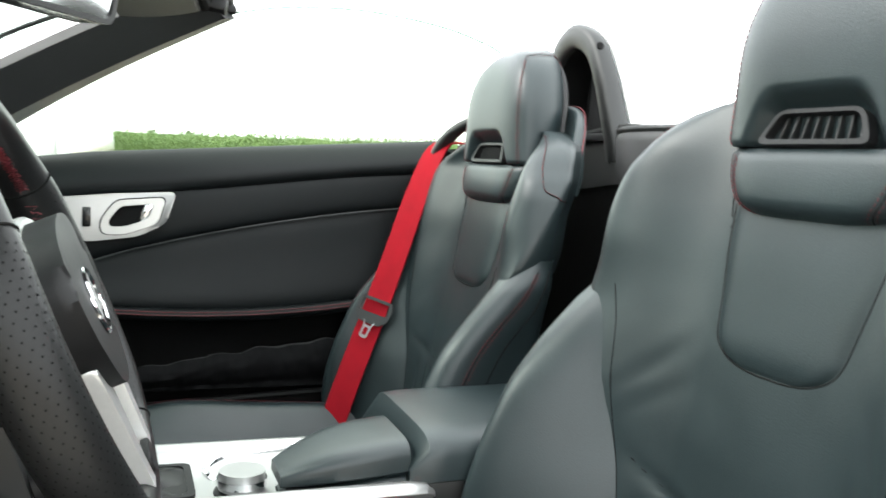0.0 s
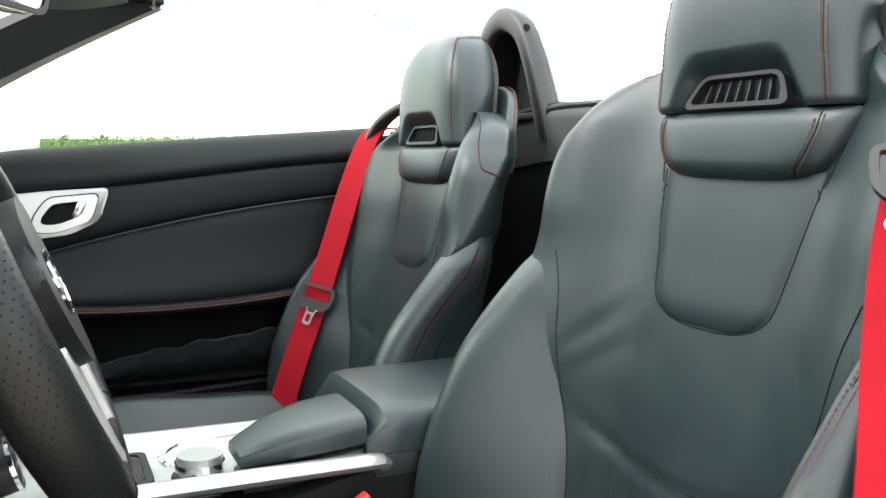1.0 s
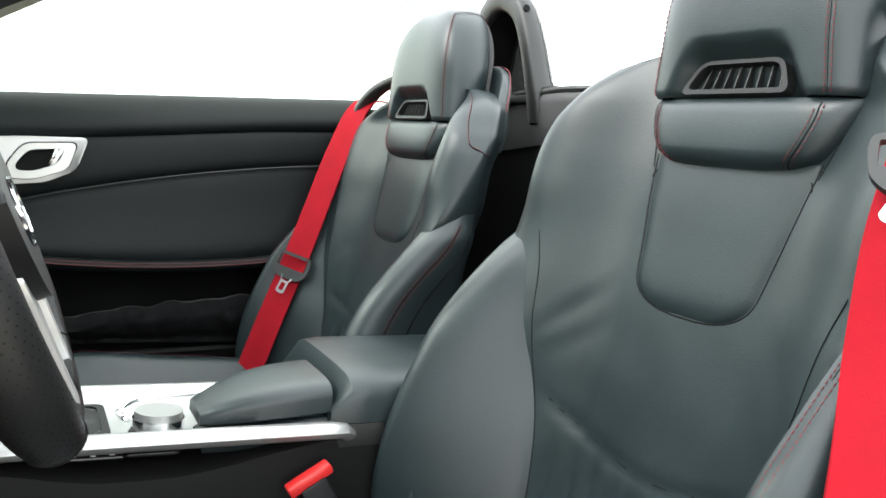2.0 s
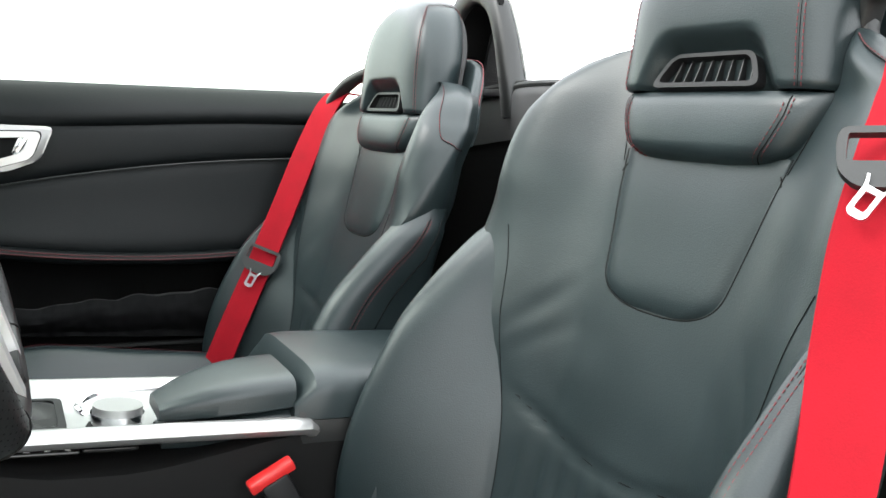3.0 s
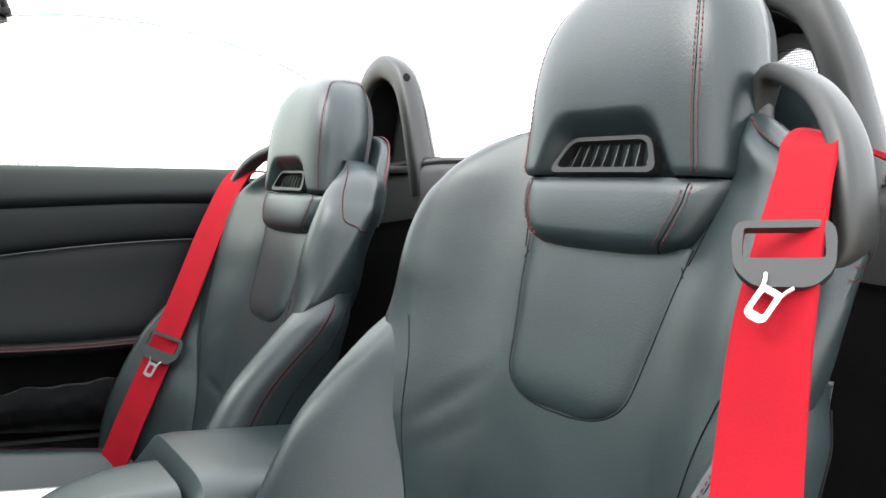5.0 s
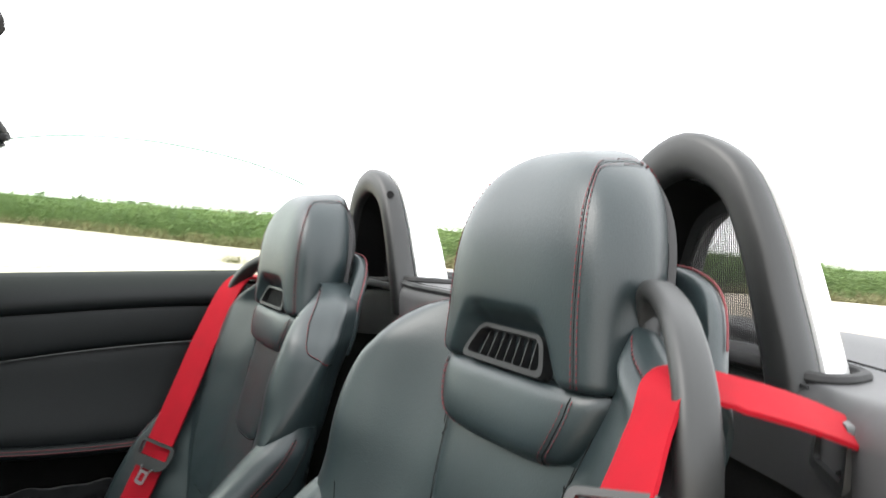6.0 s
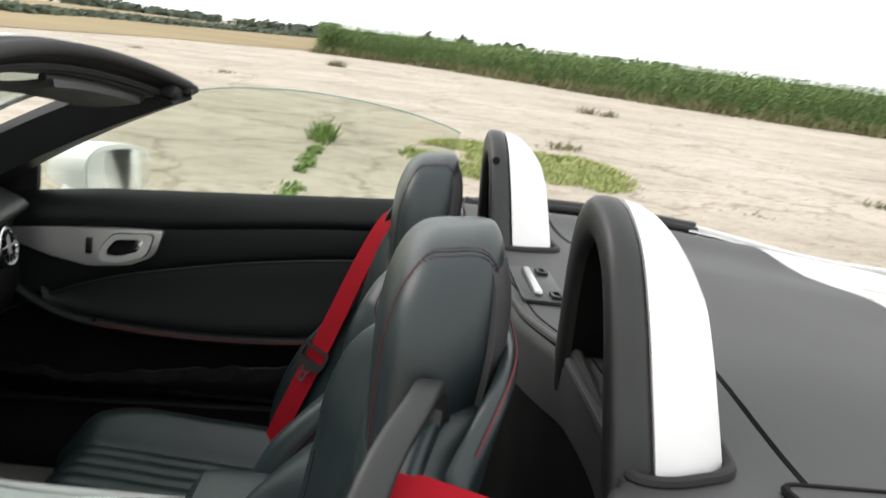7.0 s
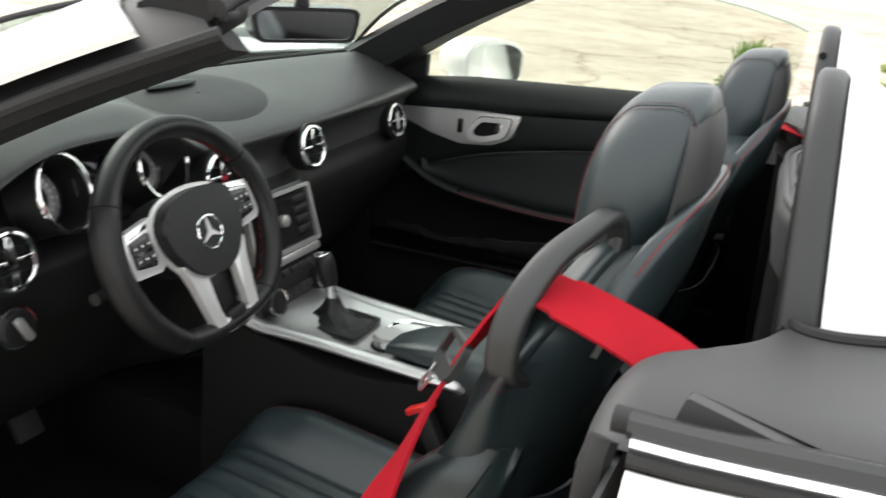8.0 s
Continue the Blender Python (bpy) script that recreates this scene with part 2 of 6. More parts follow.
def ribbon(pts, sides, thick=0.0016):
    """A strap along pts; sides: the half-width vector at each point."""
    rings = []
    m = len(pts)
    for i, (p, w) in enumerate(zip(pts, sides)):
        d = (pts[min(i + 1, m - 1)] - pts[max(i - 1, 0)]).normalized()
        nrm = d.cross(w).normalized() * thick
        rings.append([p - w - nrm, p + w - nrm, p + w + nrm, p - w + nrm])
    return loft(rings)


def stitches(lines, step=0.0050, length=0.0030, width=0.00048, out=(-1, 0, 0.3), bm=None):
    """Rows of short threads along lines of points."""
    bm = bm or bmesh.new()
    o = Vector(out).normalized()
    for pts in lines:
        r = resample(pts, step)
        for a, b in zip(r, r[1:]):
            d = (b - a).normalized()
            s = d.cross(o).normalized() * width
            u = o * width
            e = a + d * length
            q = [bm.verts.new(p) for p in (a - s, a + s, e + s, e - s, a - s * 0.6 + u, a + s * 0.6 + u, e + s * 0.6 + u, e - s * 0.6 + u)]
            for f in ((4, 5, 6, 7), (0, 1, 5, 4), (1, 2, 6, 5), (2, 3, 7, 6), (3, 0, 4, 7)):
                bm.faces.new([q[k] for k in f])
    return bm


def axes(o, x, y, z):
    """A pose from an origin and three directions."""
    m = Matrix.Identity(4)
    for i, a in enumerate((x, y, z)):
        a = Vector(a).normalized()
        m[0][i], m[1][i], m[2][i] = a
    m[0][3], m[1][3], m[2][3] = o
    return m


# Seats
LEAN_BACK = 0.384


def plane_x(z):
    return LEAN_BACK * (z - 0.935)


BACK_W = [(0.36, 0.20), (0.5, 0.205), (0.62, 0.22), (0.72, 0.230), (0.765, 0.236), (0.786, 0.246), (0.81, 0.2515), (0.845, 0.255), (0.885, 0.257), (0.91, 0.252), (0.93, 0.237), (0.95, 0.220), (0.966, 0.196), (0.98, 0.150), (0.988, 0.10), (0.9905, 0.06)]
CENTRE_X = [(0.36, 0.10), (0.5, 0.088), (0.6, 0.072), (0.68, 0.057), (0.74, 0.047), (0.80, 0.038), (0.854, 0.031), (0.95, 0.026)]
EDGE_X = [(0.36, -0.02), (0.6, -0.015), (0.72, -0.010), (0.82, 0.0), (0.88, 0.006), (0.93, 0.010), (0.99, 0.012)]
SIDE_REAR = [(0.36, 0.13), (0.6, 0.095), (0.70, 0.076), (0.805, 0.060), (0.888, 0.036), (0.93, 0.040), (0.99, 0.05)]
# side bolsters: where they meet the middle panel, and how far forward their crest stands
BOL_IN = [(0.36, 0.125), (0.5, 0.130), (0.58, 0.142), (0.64, 0.160), (0.70, 0.175), (0.75, 0.184), (0.785, 0.196), (0.81, 0.206)]
BOL_X = [(0.36, -0.20), (0.50, -0.209), (0.55, -0.203), (0.60, -0.189), (0.643, -0.172), (0.68, -0.154), (0.72, -0.124), (0.757, -0.090), (0.785, -0.062), (0.806, -0.044)]
FOLDS = ((-0.140, 0.715, 0.75, 0.050, 0.0014), (-0.130, 0.685, 0.60, 0.040, 0.0012), (0.145, 0.700, -0.9, 0.045, 0.0013), (0.130, 0.660, -1.1, 0.035, 0.0010))


def trim_side(dy, z):
    """The side by the door is narrower, and its shoulder lower under the belt."""
    return dy - 0.015 * sstep(0.12, 0.25, dy) - 0.035 * sstep(0.08, 0.20, dy) * sstep(0.925, 0.965, z)


def back_front(dy, z):
    """Front of the backrest: hollow middle and forward wings above the bolsters; the wing by the door stands back for the belt."""
    a = abs(dy)
    w = curve1(BACK_W, z)
    wing = 1.0 if dy < 0 else 0.35
    x = plane_x(z) + curve1(CENTRE_X, z) - 0.032 * sstep(0.08, 0.20, a)
    x -= wing * lerp(0.020, 0.036, sstep(0.77, 0.88, z)) * sstep(0.12, 0.25, a) * sstep(0.60, 0.70, z) * sstep(1.0, 0.93, z)
    if z < 0.6:
        for k in (0.0, 0.03, 0.06, 0.09, 0.12):
            x += 0.0035 * math.exp(-((a - k) / 0.006) ** 2) * sstep(0.598, 0.55, z)
    x += 0.003 * math.exp(-((z - 0.592 - 1.6 * a * a) / 0.006) ** 2) * sstep(0.17, 0.10, a)
    # creases of sat-on leather beside the bolsters
    for fy, fz, slope, reach, deep in FOLDS:
        u = (dy - fy) * math.cos(slope) + (z - fz) * math.sin(slope)
        v = -(dy - fy) * math.sin(slope) + (z - fz) * math.cos(slope)
        x += 0.6 * deep * (math.exp(-(v / 0.008) ** 2) - 0.6 * math.exp(-((v - 0.016) / 0.010) ** 2)) * math.exp(-(u / reach) ** 2)
    x += 0.0006 * noise.noise(V(dy * 14, z * 22, 1)) + 0.0008 * noise.noise(V(dy * 9 + z * 14, z * 5, 6)) * sstep(0.85, 0.7, z)
    # the edge rolls back to an even line
    e = min(1.0, max(0.0, (a / w - 0.68) / 0.32))
    x = lerp(x, plane_x(z) + curve1(EDGE_X, z), e ** 4.2)
    return V(x, trim_side(dy, z), z)


def back_rear(u, z):
    """Rear of the backrest at the share u of its half-width."""
    t = 0.098 + 0.05 * sstep(0.8, 0.5, z) - 0.012 * sstep(0.92, 0.984, z)
    return V(plane_x(z) + lerp(t, curve1(SIDE_REAR, z), abs(u) ** 3) - 0.012 * max(0.0, u) ** 4, trim_side(u * curve1(BACK_W, z) * 0.985, z), z)


def back_side(s, t, z):
    """Side face of the backrest, from its front edge to its rear."""
    w = curve1(BACK_W, z)
    p = back_front(s * w, z).lerp(back_rear(s, z), t)
    return p + V(0, s * (0.006 * math.sin(math.pi * min(1.0, t + 0.12)) - 0.010 * max(0.0, (t - 0.55) / 0.45) ** 2), 0)


# the bolster by the door is a little slimmer
SLIM = -0.014


def bolster_keys(z, out=0.0):
    """Section (a, x) of a side bolster at the height z, from the middle panel round to the rear."""
    c, xc = curve1(BOL_IN, z), curve1(BOL_X, z)
    out *= 1 + 0.5 * sstep(0.70, 0.79, z)
    xs = back_front(c, z).x
    xr = plane_x(z) + curve1(SIDE_REAR, z)
    L = max(0.02, xr - xc)
    tuck = 0.004 * sstep(0.792, 0.806, z)
    close = 0.012 * sstep(0.765, 0.806, z)
    puff = 0.25 + 0.75 * sstep(0.80, 0.73, z)
    return [(c - 0.012, xs + 0.022), (c, xs + 0.0015 + tuck), (c + 0.013, lerp(xs, xc, 0.14) - 0.004 * puff + tuck), (lerp(c, 0.245, 0.55), lerp(xs, xc, 0.58) - 0.009 * puff + tuck), (0.234 + out, xc + 0.002 + tuck), (0.252 - close + out, xc + 0.004 + tuck),
            (0.263 - close + out, xc + min(0.018, 0.2 * L) + tuck), (0.267 - close + out, xc + min(0.042, 0.45 * L)), (0.264 - close + out, xc + min(0.076, 0.74 * L)), (0.250 - close + out, xr - 0.004), (0.22, xr + 0.003), (c, xr + 0.003)]


def bolster_pt(s, k, z, lift=0.0):
    """A point k keys along the bolster's section (7: the stitched seam)."""
    keys = bolster_keys(z, SLIM if s > 0 else 0.0)
    i = min(int(k), len(keys) - 2)
    (a0, x0), (a1, x1) = keys[i], keys[i + 1]
    f = k - i
    return V(lerp(x0, x1, f), s * (lerp(a0, a1, f) + lift), z)


# Headrest and neck pad: rounded-square rings, closing over the top
HEAD_N = 4.4
HEAD_TOP = 1.109
NECK_W = [(0.868, 0.060), (0.872, 0.078), (0.879, 0.094), (0.892, 0.107), (0.908, 0.117), (0.9305, 0.126)]


def head_ring(z):
    """Half-width, front, middle, back and the back's share of the width at the height z."""
    if z < 0.9335:
        f = (z - 0.868) / 0.0648
        px = plane_x(z)
        soft = 0.022 * max(0.0, 1 - f / 0.3) ** 2 + 0.004 * max(0.0, (f - 0.85) / 0.15) ** 2
        return curve1(NECK_W, z) - 0.3 * soft, lerp(-0.014, -0.005, f) - 0.004 * math.sin(math.pi * f) + soft, px + 0.055, px + 0.07, 0.9
    f = (z - 0.9345) / (HEAD_TOP - 0.9345)
    k = max(0.0, min(1.0, (f - 0.22) / 0.78))
    cap = max(0.0, 1 - k ** 2.7) ** (1 / 2.5)
    w = curve1([(0, 0.125), (0.35, 0.120), (0.8, 0.122), (1, 0.122)], f) * cap
    soft = 0.003 * max(0.0, 1 - f / 0.04) ** 2
    xm = 0.046
    return w - soft, xm - (xm + 0.010) * cap + soft, xm, xm + (lerp(0.082, 0.104, f) - xm) * (0.58 + 0.42 * cap), 0.76


def head_lift(x, z):
    """The top rises a little towards the rear."""
    return 0.15 * max(0.0, min(x, 0.075)) * sstep(1.0, 1.10, z)


def head_pt(theta, z):
    """theta: degrees round the ring, 0 in front, 90 on the outer side."""
    w, xf, xm, xb, wb = head_ring(z)
    th = radians(theta)
    c, sn = math.cos(th), math.sin(th)
    C, S = abs(c) ** (2 / HEAD_N), math.copysign(abs(sn) ** (2 / HEAD_N), sn)
    if c > 0:
        y = w * S
        x = xm - (xm - xf) * C
        if z > 0.9335:
            half = lerp(0.078, 0.060, (z - 0.9345) / 0.035)
            x += 0.022 * sstep(half + 0.012, half - 0.018, abs(y)) * sstep(0.990, 0.962, z)
    else:
        y = w * S * (1 - (1 - wb) * C)
        x = xm + (xb - xm) * C
    return V(x, y, z + head_lift(x, z))


def head_front(dy, z):
    w = head_ring(z)[0]
    u = min(0.9999, abs(dy) / max(1e-4, w))
    return head_pt(math.degrees(math.asin(u ** (HEAD_N / 2))) * (1 if dy > 0 else -1), z)


HEAD_TH = [math.degrees(math.asin(u ** (HEAD_N / 2))) for u in span(0, 0.9, 41)]
HEAD_TH += span(HEAD_TH[-1], 90, 8)[1:] + span(90, 180, 14)[1:]
HEAD_TH = HEAD_TH + [-q for q in HEAD_TH[-2:0:-1]]


def seam(fn, pts, lift=0.0, n=10, out=0.0):
    """A line on a surface through (dy, z) points."""
    flat = spline([(0, a, b) for a, b in pts], n)
    return [fn(p.y, p.z) + V(-lift, out, 0) for p in flat]


def car_seat(side):
    """side -1: the driver's, +1: the passenger's. Positive dy is the side by the door."""
    # the driver's seat is set a little higher and further forward
    rise = 0.027 if side < 0 else 0.0
    full = 0.0 if side < 0 else 0.02
    M = Matrix.Translation((-0.009 if side < 0 else 0.0, side * (0.370 if side < 0 else 0.358), rise)) @ Matrix.Diagonal((1, side, 1, 1))
    seat = thing("sports_seat", "black leather sports seat with red stitching, " + ("behind the steering wheel" if side < 0 else "beside the closed door"), "seat", "sports seats")

    def put(name, bm, mat, parent, label=""):
        bmesh.ops.transform(bm, matrix=M, verts=bm.verts)
        return part(name, bm, mat, parent, label)

    # backrest
    rings = []
    us = [math.sin(math.pi / 2 * u) * 0.35 + u * 0.65 for u in span(-1, 1, 97)]
    for z in span(0.36, 0.762, 56) + span(0.765, 0.796, 11) + span(0.80, 0.988, 40) + [0.9895, 0.9905]:
        w = curve1(BACK_W, z)
        row = [back_front(u * w, z) for u in us]
        row += [back_side(1, t, z) for t in (0.15, 0.35, 0.55, 0.7, 0.82, 0.92)]
        row += [back_rear(u, z) for u in span(0.93, -0.93, 17)]
        row += [back_side(-1, t, z) for t in (0.92, 0.82, 0.7, 0.55, 0.35, 0.15)]
        rings.append(row)
    backrest = put("backrest", loft(rings), LEATHER, seat)
    for s in (-1, 1):
        rings = []
        for z in span(0.38, 0.74, 40) + span(0.747, 0.806, 14):
            rings.append([V(p.x, s * p.y, z) for p in spline([(x, a, 0) for a, x in bolster_keys(z, SLIM if s > 0 else 0.0)], 5)])
        bolster = put("side_bolster", loft(rings), LEATHER, seat, "rolled leather side bolster with red stitching")
        zs = span(0.44, 0.792, 40)
        # the stitched seam runs nearer the crest on the side by the door
        at, wide = (4.35, 0.16) if s > 0 else (7.0, 0.12)
        put("bolster_seam", tube([bolster_pt(s, at, z, 0.0004) for z in zs], 0.0009, 6), SEAM_DARK, bolster)
        for o in (-wide, wide):
            put("bolster_stitching", stitches([[bolster_pt(s, at + o, z, 0.0012) + V(-0.0016 if s > 0 else 0.0, 0, 0) for z in zs]], out=(-1 if s > 0 else -0.3, 0.3 if s > 0 else s, 0)), RED_THREAD, bolster, "red stitching")
        put("rear_seam", tube([bolster_pt(s, 8, z, 0.0006) for z in zs], 0.0009, 6), SEAM_DARK, bolster)
        # thin seam whose dark line also stands for the shadow in the crease
        put("panel_seam", tube([back_front(s * curve1(BOL_IN, z), z) + V(-0.0004, 0, 0) for z in span(0.45, 0.79, 40)], 0.0004, 6), SEAM_DARK, bolster)
        # stitching down the shoulder's edge, turning to the rear in an arc
        shoulder = [back_front(s * curve1(BACK_W, z) * k, z) for z, k in ((0.977, 0.94), (0.965, 0.945), (0.95, 0.95), (0.935, 0.955), (0.92, 0.96), (0.908, 0.967), (0.899, 0.98))]
        shoulder += [back_side(s, t, z) for t, z in ((0.12, 0.893), (0.35, 0.8885), (0.65, 0.887), (0.97, 0.8865))]
        fine = spline(shoulder, 8)
        put("shoulder_seam", tube(fine, 0.0007, 6), SEAM_DARK, backrest)
        put("shoulder_stitching", stitches([[p + V(-0.0012, s * 0.0012, 0.0012) for p in fine]], out=(-0.6, s, 0.3)), RED_THREAD, backrest, "red stitching round the shoulder")
        # seam from the headrest down to the insert
        put("upper_seam", tube(seam(back_front, [(s * 0.122, 0.945), (s * 0.112, 0.905), (s * 0.101, 0.868)], 0.0002), 0.0006, 6), SEAM_DARK, backrest)
        put("corner_seam", tube(seam(back_front, [(s * 0.0985, 0.858), (s * 0.094, 0.866), (s * 0.080, 0.874)], 0.0), 0.0008, 6), SEAM_DARK, backrest)
    put("cross_seam", tube(seam(back_front, [(-0.14, 0.624), (-0.1, 0.608), (0, 0.592), (0.1, 0.608), (0.14, 0.624)], -0.001), 0.0014, 6), SEAM_DARK, backrest)
    for zz in (0.872, 0.880):
        put("side_stitching", stitches([[back_side(1, t, zz) + V(0, 0.0012, 0) for t in span(0, 1, 12)]], out=(0, 1, 0)), RED_THREAD, backrest, "red stitching")
    # centre insert
    def insert_pt(a, v):
        z = lerp(0.737, 0.880, v)
        k = max(0.0, (0.24 - v) / 0.24)
        w = lerp(0.072, 0.101, v) * max(0.02, 1 - min(1.0, k) ** 2.7) ** (1 / 2.7)
        p = back_front(a * w, z)
        edge = (1 - abs(a) ** 8) * (1 - (1 - v) ** 16)
        p.x -= 0.007 * edge - 0.0012
        return p
    insert = put("back_insert", sheet(insert_pt, span(-1, 1, 31), [t ** 2 for t in span(0, 1, 45)]), LEATHER, seat)
    rim = [insert_pt(-1, t * t) for t in span(1, 0, 40)] + [insert_pt(a, 0) for a in span(-0.8, 0.8, 5)] + [insert_pt(1, t * t) for t in span(0, 1, 40)]
    put("insert_welt", tube([p + V(-0.0008, 0, 0) for p in rim], 0.0010, 6), SEAM_DARK, insert)
    # neck pad and headrest
    neck = put("neck_pad", loft([[head_pt(q, z) for q in HEAD_TH] for z in span(0.868, 0.9328, 16)]), LEATHER, seat)
    zs = span(0.9345, 0.99, 40) + [0.99 + (HEAD_TOP - 0.0006 - 0.99) * math.sin(t * math.pi / 2) for t in span(0, 1, 34)[1:]]
    headrest = put("headrest", loft([[head_pt(q, z) for q in HEAD_TH] for z in zs]), LEATHER, seat)
    hs = [(40, 0.936), (38, 0.99), (38, 1.04), (44, 1.072), (62, 1.092), (90, 1.097), (118, 1.088), (138, 1.07)]
    for s in (-1, 1):
        fine = spline([(a, 0, z) for a, z in hs], 10)
        fine = [V(p.x + (10 * (1 - sstep(40, 70, p.x)) if s < 0 else 0.0), 0, p.z) for p in fine]
        put("headrest_seam", tube([head_pt(s * p.x, p.z) for p in fine], 0.0004, 6), SEAM_DARK, headrest)
        for o in (-1, 1):
            row = []
            for p in fine:
                k = sstep(46, 80, p.x)
                q = head_pt(s * (p.x + o * 2.6 * (1 - k)), p.z - o * 0.0022 * k)
                mid = V(0.046, 0, q.z - 0.02)
                row.append(q + (q - mid).normalized() * 0.0008)
            put("headrest_stitching", stitches([row]), RED_THREAD, headrest, "red stitching")
        ns = [(s * 0.070, 0.8735), (s * 0.084, 0.89), (s * 0.094, 0.912), (s * 0.096, 0.929)]
        put("neck_seam", tube(seam(head_front, ns, 0.0), 0.0006, 6), SEAM_DARK, neck)
        for o in (-0.0034, 0.0034):
            put("neck_stitching", stitches([seam(head_front, [(a + o, z) for a, z in ns], 0.0008)]), RED_THREAD, neck, "red stitching")
    # back cover of the headrest
    def cover(a, v):
        z = lerp(0.955, 1.088, v)
        w, xf, xm, xb, wb = head_ring(z)
        return V(xb + 0.012 - 0.018 * abs(a) ** 4 - 0.010 * v ** 4, a * w * 0.80, z + 0.010 * v)
    put("headrest_cover", sheet(cover, span(-1, 1, 17), span(0, 1, 17), 0.006), DECK_SKIN, headrest, "grey plastic rear cover")
    # air vent under the headrest
    ang = 0.30
    vm = axes(V(0.0035, 0, 0.9495), (0, -1, 0), (math.sin(ang), 0, math.cos(ang)), (-math.cos(ang), 0, math.sin(ang)))
    outer = rounded([(-0.067, -0.0155), (0.067, -0.0155), (0.049, 0.0165), (-0.049, 0.0165)], 0.012, 6)
    inner = rounded([(-0.059, -0.0110), (0.059, -0.0110), (0.045, 0.0128), (-0.045, 0.0128)], 0.009, 6)
    vent = put("air_vent", ring_plate(outer, inner, 0.010, vm @ Matrix.Translation((0, 0, -0.004))), DARK_PLASTIC, seat, "black plastic air vent frame")
    put("vent_backing", prism([(x * 1.06, y * 1.1) for x, y in inner], 0.001, vm @ Matrix.Translation((0, 0, -0.017)), 0), SEAM_DARK, vent)
    for k in range(8):
        xk = lerp(-0.045, 0.045, k / 7)
        put("louver", rbox((0.0012, 0.026, 0.010), vm @ Matrix.Translation((xk, 0.001, -0.006)) @ pose(0, 0, 0, 0, 12 * side, 9 * (xk / 0.045)), 0.0003, 1), SOFT_PLASTIC, vent)
    # belt guide bar on the outer shoulder (outer side: positive in the flipped frame is the door)
    gp = [(0.066, 0.114, 0.980), (0.058, 0.128, 1.010), (0.045, 0.163, 1.003), (0.028, 0.198, 0.984), (0.016, 0.224, 0.956), (0.010, 0.237, 0.925), (0.010, 0.240, 0.897), (0.012, 0.233, 0.884), (0.016, 0.212, 0.874)]
    gs = spline([(x - 0.020, y, z) for x, y, z in gp], 8)
    rings = []
    m = len(gs)
    for i, p in enumerate(gs):
        d = (gs[min(i + 1, m - 1)] - gs[max(i - 1, 0)]).normalized()
        depth = V(1, 0, 0) - d * d.x
        depth.normalize()
        o = d.cross(depth).normalized()
        t = i / (m - 1)
        hd, ho = lerp(0.011, 0.0155, sstep(0.15, 0.7, t)) + 0.004 * sstep(0.8, 1.0, t), lerp(0.0065, 0.0085, sstep(0, 0.4, t))
        rings.append([p + depth * hd * math.copysign(abs(math.cos(q)) ** 0.6, math.cos(q)) + o * ho * math.copysign(abs(math.sin(q)) ** 0.6, math.sin(q)) for q in [2 * math.pi * k / 16 for k in range(16)]])
    guide = put("belt_guide", loft(rings), SOFT_PLASTIC, seat, "black plastic seat-belt guide bar")
    put("guide_base", tube(spline([(0.044, 0.118, 0.990), (0.042, 0.128, 0.962), (0.034, 0.158, 0.938), (0.022, 0.190, 0.915), (0.010, 0.212, 0.895)], 6), 0.0085, 8, flat=0.8), SOFT_PLASTIC, guide)
    # cushion
    rings = []
    for x in span(-0.615, -0.10, 36):
        row = []
        w = 0.25 - 0.03 * sstep(-0.52, -0.615, x)
        drop = 0.085 * sstep(-0.52, -0.63, x) ** 2
        for u in us:
            dy = u * w
            a = abs(dy)
            z = lerp(0.438, 0.405, (x + 0.615) / 0.515) - drop - rise + full
            z += 0.058 * sstep(0.135, 0.205, a) * (1 - 0.5 * sstep(-0.45, -0.6, x))
            for k in (0.0, 0.04, 0.08, 0.12):
                z -= 0.007 * math.exp(-((a - k) / 0.006) ** 2) * sstep(-0.6, -0.56, x)
            z -= 0.008 * math.exp(-((a - 0.15) / 0.008) ** 2)
            z += 0.0018 * noise.noise(V(x * 12, dy * 12, 3))
            e = max(0.0, (abs(u) - 0.86) / 0.14)
            z -= 0.05 * e * e
            row.append(V(x, dy, z))
        for u in span(1, -1, 9):
            row.append(V(x, u * w * 0.97, 0.27))
        rings.append(row)
    cushion = put("seat_cushion", loft(rings), LEATHER, seat)
    for s in (-1, 1):
        line = []
        for x in span(-0.56, -0.16, 30):
            u = 0.86
            w = 0.25 - 0.03 * sstep(-0.52, -0.615, x)
            z = lerp(0.438, 0.405, (x + 0.615) / 0.515) - 0.085 * sstep(-0.52, -0.63, x) ** 2 - rise + full + 0.058 * sstep(0.135, 0.205, u * w) * (1 - 0.5 * sstep(-0.45, -0.6, x))
            line.append(V(x, s * u * w, z + 0.001))
        put("cushion_stitching", stitches([line], out=(0, 0, 1)), RED_THREAD, cushion, "red stitching")
    # plinth and rails
    put("seat_base", rbox((0.46, 0.42, 0.14), Matrix.Translation((-0.33, 0, 0.22)), 0.02), DARK_PLASTIC, seat)
    for s in (-1, 1):
        put("seat_rail", rbox((0.56, 0.03, 0.035), Matrix.Translation((-0.33, s * 0.18, 0.162)), 0.004), STEEL, seat)
    # shell on the back, with a collar that rises behind the headrest
    def collar_top(dy):
        z = curve1([(0.0, 1.030), (0.08, 1.026), (0.12, 1.017), (0.15, 0.998), (0.175, 0.970), (0.195, 0.940), (0.212, 0.905)], abs(dy))
        # lower where the belt crosses it
        return z - 0.020 * sstep(0.14, 0.19, dy)

